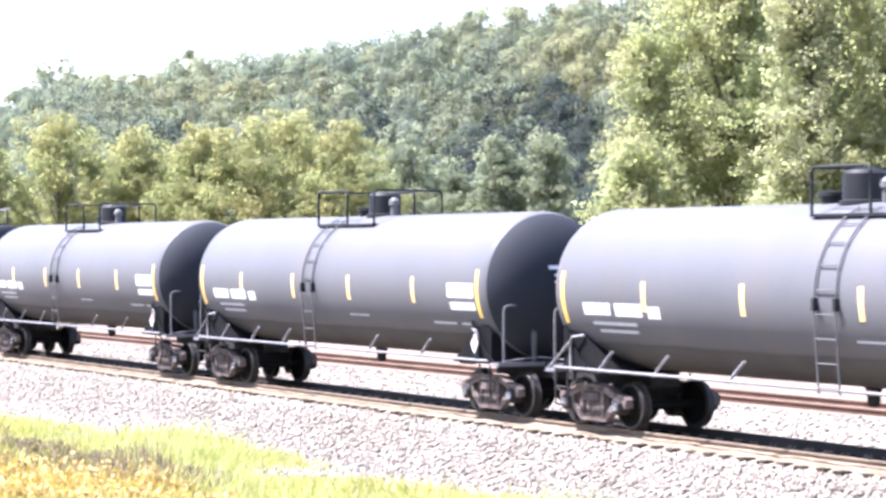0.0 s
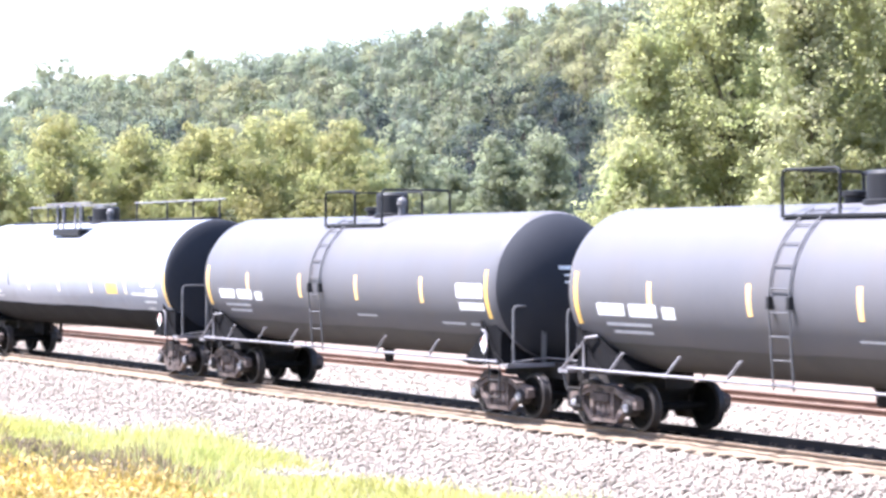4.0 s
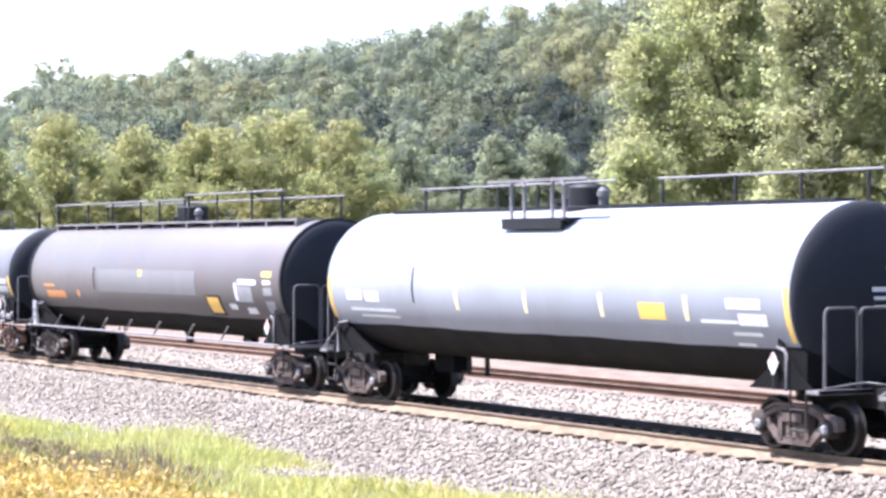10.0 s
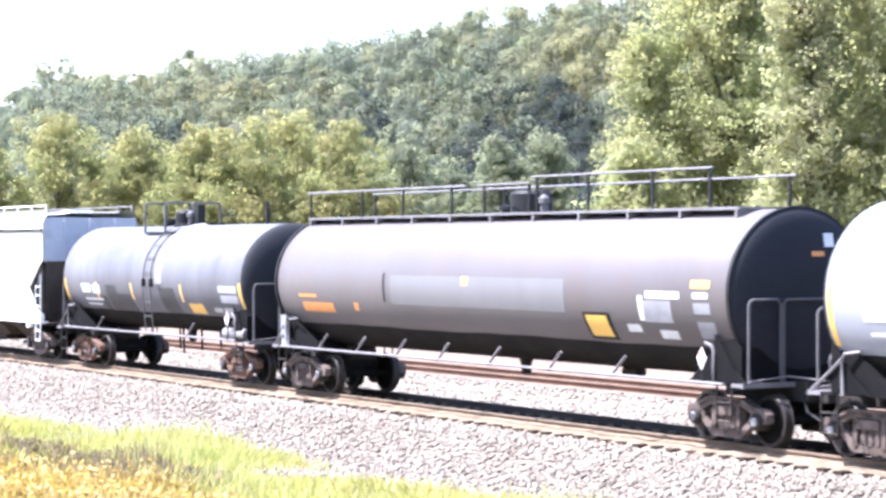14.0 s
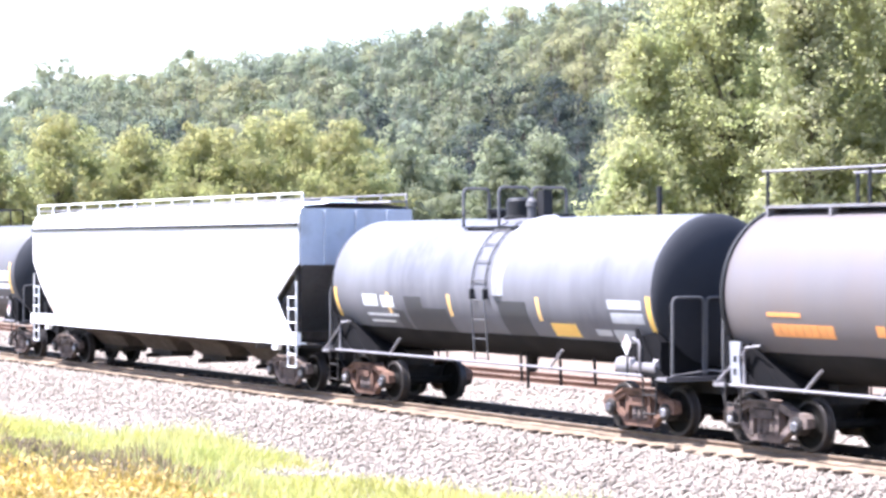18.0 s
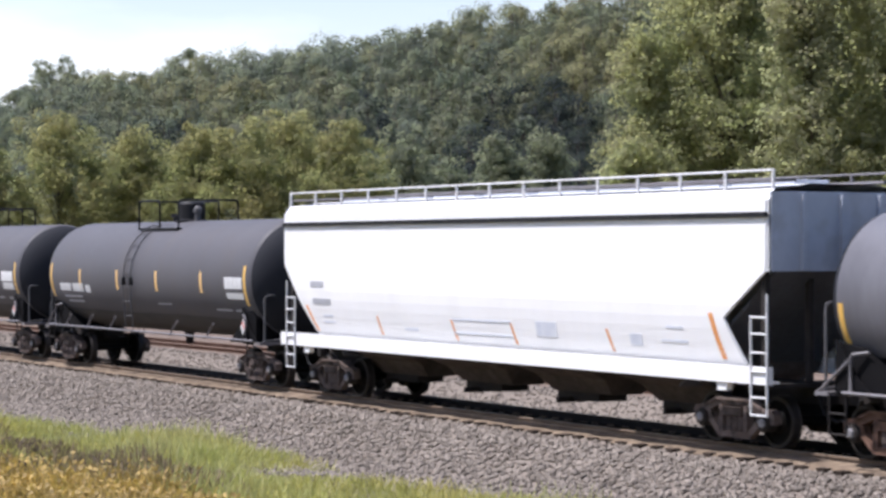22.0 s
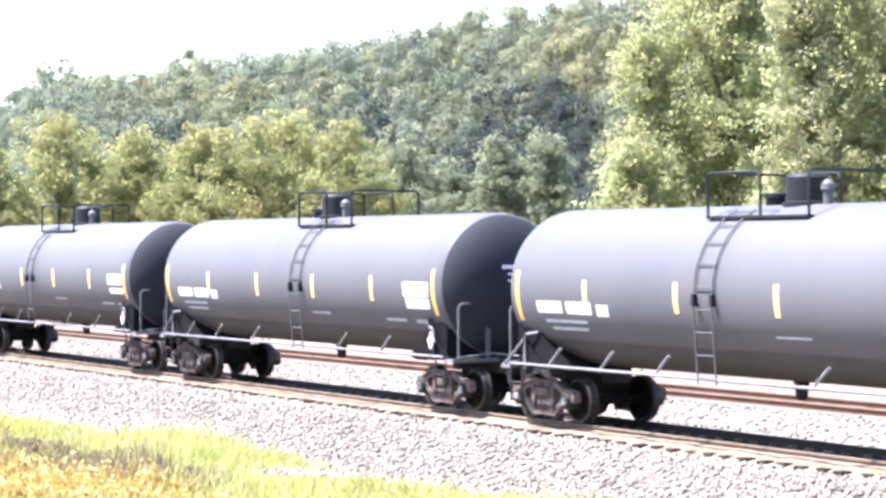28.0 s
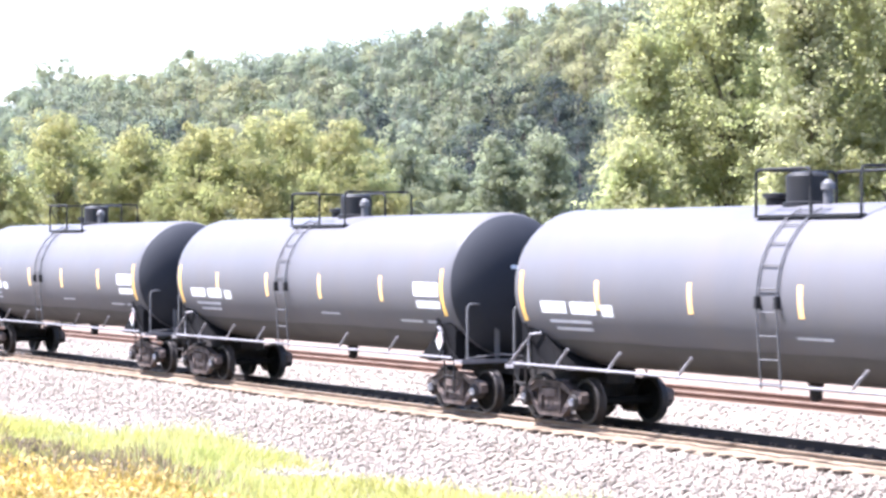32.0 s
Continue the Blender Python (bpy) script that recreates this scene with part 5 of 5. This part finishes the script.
def bough_quads(height, radius, low, boughs, bough_r, clumps, clump_r, per_clump, leaf, rg, facing, spread, cone):
    """A crown built of separate leafy boughs, wider below (cone), each a flat cluster of clumps, with gaps between them."""
    centres = []
    for k in range(boughs):
        f = (k + 0.5) / boughs
        z = low + bough_r * 0.5 + (height - low - bough_r) * (1 - (1 - f) ** 0.9)
        g = (z - low) / (height - low)
        wide = math.sqrt(max(0.0, 1 - (2 * g - 1) ** 2)) * (1 - cone) + cone * min(1.0, 1.15 - g) if g > 0.12 else 0.75
        a = k * 2.39996 + rg.uniform(-0.5, 0.5)
        d = max(0.0, radius * wide * rg.uniform(0.80, 1.08) - bough_r * 0.8) * (0.45 if k % 3 == 1 else 1.0)
        centres.append((d * math.cos(a), d * math.sin(a), z))
    c0 = np.repeat(np.array(centres), clumps, 0)
    u = rg.normal(0, 1, (len(c0), 3))
    u /= np.linalg.norm(u, axis=1, keepdims=True)
    size = np.repeat(bough_r * rg.uniform(0.7, 1.25, boughs), clumps)[:, None]
    c = c0 + u * size * rg.uniform(0.3, 1.1, (len(c0), 1)) * np.array([1, 1, 0.85])
    c[:, 2] = np.maximum(c[:, 2], low)
    r = clump_r * rg.uniform(0.6, 1.25, len(c))
    v = rg.normal(0, 1, (len(c), per_clump, 3))
    v /= np.linalg.norm(v, axis=2, keepdims=True)
    p = c[:, None] + v * rg.uniform(0.45, 1.0, (len(c), per_clump, 1)) * r[:, None, None] * np.array([1, 1, 0.75])
    n = v * 0.6 + u[:, None] * 0.3 + np.array([0, 0, 0.3])
    return leaf_quads(p.reshape(-1, 3), n.reshape(-1, 3), leaf, rg, facing, spread), centres


def tree(right, ahead, height, radius, low, boughs, bough_r, clumps, clump_r, per_clump, leaf, material, label, seed, group, base=None, cone=0.3):
    rg = np.random.default_rng(seed)
    x, y = spot(right, ahead)
    z = float(ground_height(x, y)) - 0.05 if base is None else base
    q, centres = bough_quads(height, radius, low, boughs, bough_r, clumps, clump_r, per_clump, leaf, rg, 0.75, 0.55, cone)
    root = tagged(new("tree"), label, "tree", group)
    root.location = (x, y, z)
    bm = bmesh.new()
    r0 = 0.012 * height
    trunk = [(0, 0, 0), (0.05, 0.02, height * 0.25), (-0.05, 0.08, height * 0.5), (0.05, 0.0, height * 0.85)]
    tube(bm, trunk, r0, 9, r0 * 0.25)
    for c in centres:
        s = min(max(c[2] * 0.7, height * 0.12), height * 0.75)
        tube(bm, [(0, 0.03, s), (c[0] * 0.5, c[1] * 0.5, (s + c[2]) / 2 + 0.1), (c[0], c[1], c[2])], r0 * 0.26, 5, r0 * 0.06)
    part("trunk", bm, BARK, root, "grey-brown trunk with limbs", smooth=True)
    crown = new("crown", many_quads("crown", q, material))
    crown.parent = root
    return root


def wood_crown(base, height, radius, rg, clumps=23, per_clump=34, leaf=0.46):
    """A distant broad crown of rounded leafy clumps."""
    bx, by, bz = base
    hz = height * 0.43
    mid = bz + hz
    u = rg.normal(0, 1, (clumps, 3))
    u /= np.linalg.norm(u, axis=1, keepdims=True)
    u[:, 2] = np.where(u[:, 2] < -0.85, -u[:, 2], u[:, 2])
    reach = rg.uniform(0.60, 0.80, clumps)[:, None]
    c = np.array([bx, by, mid]) + u * reach * np.array([radius, radius, hz])
    r = radius * rg.uniform(0.28, 0.46, clumps)
    v = rg.normal(0, 1, (clumps, per_clump, 3))
    v = v / np.linalg.norm(v, axis=2, keepdims=True) + u[:, None] * 0.55
    v /= np.linalg.norm(v, axis=2, keepdims=True)
    p = c[:, None] + v * (r[:, None] * rg.uniform(0.45, 1.05, (clumps, per_clump)))[..., None]
    n = v * 0.65 + u[:, None] * 0.45 + np.array([0, 0, 0.25])
    return leaf_quads(p.reshape(-1, 3), n.reshape(-1, 3), leaf, rg, 0.80, 0.45)


GROUP_NEAR, GROUP_MID = "trees beside the railway", "trees along the foot of the hill"
# right, ahead, height, radius, low
TALL, DULL = "tall leafy tree with sunlit yellow-green foliage", "tall dull green tree among brighter ones"
tree(10.1, 78.5, 17.9, 4.3, 0.6, 84, 1.30, 22, 0.50, 46, 0.125, LEAF, TALL, 11, GROUP_NEAR, cone=0.6)
tree(7.2, 78, 12.0, 2.7, 0.4, 36, 1.10, 20, 0.48, 48, 0.125, LEAF, TALL, 17, GROUP_NEAR, cone=0.6)
tree(11.7, 71.0, 14.4, 2.2, 0.6, 44, 1.15, 20, 0.48, 46, 0.135, LEAF_DULL, DULL, 13, GROUP_NEAR)
tree(14.5, 72, 16.9, 3.6, 0.6, 66, 1.25, 22, 0.50, 46, 0.125, LEAF, TALL, 12, GROUP_NEAR, cone=0.5)
tree(13.2, 88, 27.0, 4.8, 0.6, 64, 1.7, 16, 0.75, 40, 0.20, LEAF_DULL, DULL, 16, GROUP_NEAR)
tree(17.0, 84.5, 25.0, 4.5, 0.6, 56, 1.7, 16, 0.75, 40, 0.20, LEAF_DULL, DULL, 18, GROUP_NEAR)
tree(6.4, 73, 7.6, 2.4, 0.3, 20, 0.95, 16, 0.46, 50, 0.14, LEAF, "lower bushy tree with pale green foliage", 14, GROUP_NEAR, cone=0.6)
tree(4.7, 74, 4.6, 1.7, 0.2, 9, 0.75, 9, 0.40, 100, 0.13, LEAF, "rounded pale green bush beside the tracks", 15, GROUP_NEAR)
for k, (right_, ahead, height, radius) in enumerate((
        (-21.6, 125, 11.7, 4.2), (-17.4, 127, 10.9, 3.2), (-13.6, 124, 10.9, 3.6), (-11.0, 122, 11.0, 4.0), (-8.7, 126, 11.9, 4.2), (-5.6, 124, 11.2, 3.4),
        (-25.5, 122, 10.2, 3.2), (-15.4, 130, 9.6, 3.2), (-19.6, 131, 9.8, 3.2), (-7.0, 121, 8.2, 3.2), (-4.2, 130, 8.6, 2.8))):
    tree(right_, ahead, height, radius, 0.8, 36, 1.40, 18, 0.55, 56, 0.14, LEAF_PALE, "round-crowned tree with yellowing green leaves", 30 + k, GROUP_MID)
for k, (right_, ahead, height, radius) in enumerate(((-3.0, 175, 12.8, 4.0), (4.4, 178, 13.2, 3.5), (8.2, 176, 13.4, 3.2), (0.6, 186, 11.0, 3.4), (-8.0, 180, 13.0, 4.0))):
    tree(right_, ahead, height, radius, 0.8, 34, 1.4, 16, 0.62, 44, 0.21, LEAF_GREY, "round-crowned dull green tree below the hill", 50 + k, GROUP_MID)


# ---- wooded hill ----
RIDGE = [(-0.60, 8), (-0.30, 14), (-0.215, 22.5), (-0.199, 26.0), (-0.17, 31.8), (-0.14, 31.4), (-0.118, 33.6), (-0.08, 35.4), (-0.062, 37.0), (-0.036, 38.6), (-0.004, 41.2),
         (0.004, 43.4), (0.024, 45), (0.045, 45), (0.07, 47.5), (0.10, 50), (0.20, 56), (0.35, 62), (0.70, 60)]
D0, D1 = 285.0, 445.0


def hill_height(a, d):
    top = np.interp(a, [p for p, _ in RIDGE], [h for _, h in RIDGE])
    s = np.clip((d - D0) / (D1 - D0), 0, 1)
    back = np.clip((d - D1) / 260.0, 0, 1)
    return -1.0 + (top + 1.0) * (0.15 * s + 0.85 * smoothstep(0, 1.12, s)) * (1 - 0.6 * back)


aa, dd = np.meshgrid(np.linspace(-0.62, 0.72, 90), np.concatenate([[255.0], np.linspace(D0, D1, 26), [480, 560, 705]]), indexing="ij")
hx = EYE.x + FORWARD.x * dd + SIDE.x * aa * dd
hy = EYE.y + FORWARD.y * dd + SIDE.y * aa * dd
hz = np.where(dd < D0, -2.0, hill_height(aa, dd))
na, nd = aa.shape
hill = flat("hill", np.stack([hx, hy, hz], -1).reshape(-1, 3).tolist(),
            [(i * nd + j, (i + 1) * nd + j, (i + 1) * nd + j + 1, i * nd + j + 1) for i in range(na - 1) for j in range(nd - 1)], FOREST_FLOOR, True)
tagged(hill, "long wooded hillside behind the railway", "hill", kind="structure")

HOLLOWS = ((-0.140, -0.100), (-0.058, -0.026), (0.008, 0.072))  # slope folds whose shade is painted into darker leaves
rg = np.random.default_rng(3)
woods, deep, blue, russet, trunks = [], [], [], [], bmesh.new()
d = D0 - 8
while d < D1 + 26:
    a = -0.235
    while a < 0.145:
        aj, dj = a + rg.normal(0, 0.004), d + rg.normal(0, 2.0)
        px = EYE.x + FORWARD.x * dj + SIDE.x * aj * dj
        py = EYE.y + FORWARD.y * dj + SIDE.y * aj * dj
        pz = float(hill_height(np.array(aj), np.array(dj)))
        rr = rg.uniform(2.7, 4.7)
        hh = rr * rg.uniform(1.45, 2.0) + 4.6
        q = wood_crown((px, py, pz), hh, rr, rg)
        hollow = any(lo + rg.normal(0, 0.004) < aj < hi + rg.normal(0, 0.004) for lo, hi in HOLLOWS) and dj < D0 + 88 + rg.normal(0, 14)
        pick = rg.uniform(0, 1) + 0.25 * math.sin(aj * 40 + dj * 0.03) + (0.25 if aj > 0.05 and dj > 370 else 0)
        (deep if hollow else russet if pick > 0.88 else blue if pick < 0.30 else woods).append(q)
        tube(trunks, [(px, py, pz - 0.5), (px, py, pz + hh * 0.7)], 0.2, 5, 0.08)
        a += rg.uniform(4.4, 7.0) / d
    d += rg.uniform(5.2, 6.8)
tagged(new("hill_woods", many_quads("hill_woods", np.concatenate(woods), LEAF_DARK)), "dense mixed woods covering the hillside", "woods", kind="stuff")
tagged(new("blue_green_woods", many_quads("blue_green_woods", np.concatenate(blue), LEAF_BLUE)), "blue-green crowns among the hillside woods", "woods", kind="stuff")
tagged(new("russet_woods", many_quads("russet_woods", np.concatenate(russet), LEAF_RUSSET)), "early autumn crowns among the hillside woods", "woods", kind="stuff")
tagged(new("hollow_woods", many_quads("hollow_woods", np.concatenate(deep), LEAF_FOLD_SHADE)), "woods in the hillside hollows, their shade in the leaf colour", "woods", kind="stuff")
tagged(new("hill_trunks", mesh_of(trunks, "hill_trunks", BARK)), "grey trunks of the hillside woods", "tree trunks", kind="stuff")


GROUP_RIDGE = "trees standing out on the ridge"
for a, height, radius, low, boughs, seed in ((-0.180, 12.6, 3.4, 7.6, 14, 71), (-0.170, 11.6, 2.8, 6.6, 10, 73), (-0.114, 11.0, 2.4, 8.4, 8, 72)):
    tree(a * 440, 440, height, radius, low, boughs, 1.1, 9, 0.8, 14, 0.32, LEAF_GREY, "tree with a loose crown rising above the ridge", seed, GROUP_RIDGE, float(hill_height(np.array(a), np.array(440.0))))


# ---- brush and grass ----
def blades(name, n, region, height, width, material, label, category, lean=0.35, keep=None):
    rg = np.random.default_rng(len(name) + n)
    x0, x1, y0, y1 = region
    x, y = rg.uniform(x0, x1, n), rg.uniform(y0, y1, n)
    if keep is not None:
        ok = rg.uniform(0, 1, n) < keep(x, y)
        x, y = x[ok], y[ok]
    n = len(x)
    z = ground_height(x, y) - 0.02
    h = height * rg.uniform(0.4, 1.15, n) * (0.75 + 0.55 * np.sin(x * 0.9 + 1.3 * np.sin(y * 0.7)) * np.sin(x * 0.37 - y * 0.5))
    ang = rg.uniform(0, 2 * np.pi, n)
    side = np.stack([np.cos(ang), np.sin(ang), np.zeros(n)], -1) * (width * rg.uniform(0.6, 1.3, n))[:, None] * 0.5
    tip = np.stack([rg.normal(0, lean, n) * h, rg.normal(0, lean, n) * h, h], -1)
    p = np.stack([x, y, z], -1)
    q = np.stack([p - side, p + side, p + tip + side * 0.25, p + tip - side * 0.25], 1)
    return tagged(new(name, many_quads(name, q, material)), label, category, kind="stuff")


EDGE = [(-90, -6.7), (-58, -6.7), (-54, -6.5), (-48, -5.6), (-43, -4.9), (-40, -5.1), (-37, -5.5), (-34, -5.2), (-31, -4.8), (-20, -4.7)]


def edge_in(x, y):
    """The ragged line where the grass ends at the ballast."""
    e = np.interp(x, [p for p, _ in EDGE], [v for _, v in EDGE]) + 0.12 * np.sin(x * 1.1 + 0.6) + 0.10 * np.sin(x * 2.7)
    return smoothstep(0.1, -0.8, y - e)


def patches(x, y, a, b):
    return 0.5 + 0.5 * np.sin(x * 0.62 + a + 1.3 * np.sin(y * 0.9 + b)) * np.cos(y * 1.1 - 0.4 * x + b)


def brown_share(x, y):
    band = smoothstep(-8.0, -8.8, y) * smoothstep(-12.5, -10.8, y)
    return edge_in(x, y) * smoothstep(-34.0, -36.5, x) * band * smoothstep(0.28, 0.52, patches(x, y, 2.6, 0.4))


def ochre_share(x, y):
    n = patches(x, y, 1.0, 1.7)
    return edge_in(x, y) * smoothstep(-9.7, -11.0, y + 1.0 * (n - 0.5)) * (0.45 + 0.55 * smoothstep(0.2, 0.6, n)) * (1 - 0.7 * brown_share(x, y))


def green_share(x, y):
    return edge_in(x, y) * (1 - 0.55 * brown_share(x, y)) * (1 - 0.55 * ochre_share(x, y))


blades("grass", 120000, (-66, -24, -14.5, -4.3), 0.36, 0.035, GRASS, "fresh green grass along the ballast edge", "grass", lean=0.4, keep=green_share)
blades("tall_grass", 50000, (-66, -24, -10.5, -4.3), 0.50, 0.03, GRASS_PALE, "taller pale green grass stems", "grass", lean=0.3, keep=lambda x, y: green_share(x, y) * smoothstep(0.35, 0.7, patches(x, y, 4.0, 2.2)))
blades("weeds", 70000, (-60, -24, -15, -7.5), 0.46, 0.06, WEED, "tall ochre-yellow seeding weeds in the grass", "weeds", lean=0.5, keep=ochre_share)
blades("brown_weeds", 70000, (-60, -24, -15, -7.0), 0.38, 0.07, BROWN_WEED, "patches of dry grey-brown weeds in the grass", "weeds", lean=0.3, keep=brown_share)
rg = np.random.default_rng(21)
n = 40000
wx, wy = rg.uniform(-60, -24, n), rg.uniform(-15, -6.0, n)
ok = rg.uniform(0, 1, n) < ochre_share(wx, wy)
wx, wy = wx[ok], wy[ok]
wz = ground_height(wx, wy) + 0.45 * rg.uniform(0.5, 1.2, len(wx)) * (0.75 + 0.55 * np.sin(wx * 0.9 + 1.3 * np.sin(wy * 0.7)) * np.sin(wx * 0.37 - wy * 0.5))
q = leaf_quads(np.stack([wx, wy, wz], -1), np.tile([0, 0, 1.0], (len(wx), 1)), 0.085, rg)
tagged(new("weed_heads", many_quads("weed_heads", q, WEED)), "ochre seed heads on the weeds", "weeds", kind="stuff")
# low brush behind the second track
rg = np.random.default_rng(5)
brush = []
for k in range(110):
    t_ = rg.uniform(0, 1)
    right, ahead = -24 + 46 * t_ + rg.normal(0, 1), rg.uniform(104, 118)
    if right > 3.0:
        ahead = rg.uniform(78, 90)
    x, y = spot(right, ahead)
    if y < 11:
        continue
    hh = rg.uniform(1.6, 3.6)
    q, _ = crown_quads((x, y, float(ground_height(x, y))), hh, hh * 0.7, 0.0, 12, 0.5, 40, 0.24, rg)
    brush.append(q)
tagged(new("brush", many_quads("brush", np.concatenate(brush), LEAF_PALE)), "tangled green brush behind the second track", "brush", kind="stuff")

# unseen woods, added out of view to block low light from the sky
rg = np.random.default_rng(41)
line = []
for y, x0, x1 in ((48.0, -58.0, 190.0), (57.0, -62.0, 190.0), (-62.0, -210.0, 190.0), (-72.0, -210.0, 190.0)):
    x = x0
    while x < x1:
        hh, rr = rg.uniform(11, 17), rg.uniform(3.6, 5.4)
        at = (x, y + rg.normal(0, 2.0), float(ground_height(x, y)))
        line.append(crown_quads(at, hh, rr, 0.4, 10, rr * 0.45, 16, 1.0, rg, 1.2, 0.5)[0])
        line.append(core_quads(at, hh, rr, 0.3, rg, 0.80, 10, 5))
        x += rg.uniform(4.5, 7.5)
tagged(new("lineside_woods", many_quads("lineside_woods", np.concatenate(line), LEAF_DARK)), "unseen woods added to hold back low sky light", "woods", kind="stuff")


# ---- motion ----
def run(t):
    """Metres that the train has rolled after t seconds; it gathers a little speed."""
    return 4.45 * t + 0.0015 * t * t


def motions():
    for car, q in train:
        walk(car, [(t, pose(q + run(t), 0, RIDE)) for t in range(0, 33, 2)])
    steps = [32.0 * k / 236 for k in range(237)]
    turns = [math.degrees(run(t) / 0.457) for t in steps]
    for car, q in train:
        for truck in car.children:
            if not truck.name.startswith("truck"):
                continue
            for w in truck.children:
                if w.name.startswith("wheelset"):
                    x = w.location.x
                    walk(w, [(t, pose(x, 0, 0.457, 0, a % 360.0, 0)) for t, a in zip(steps, turns)])


motions()
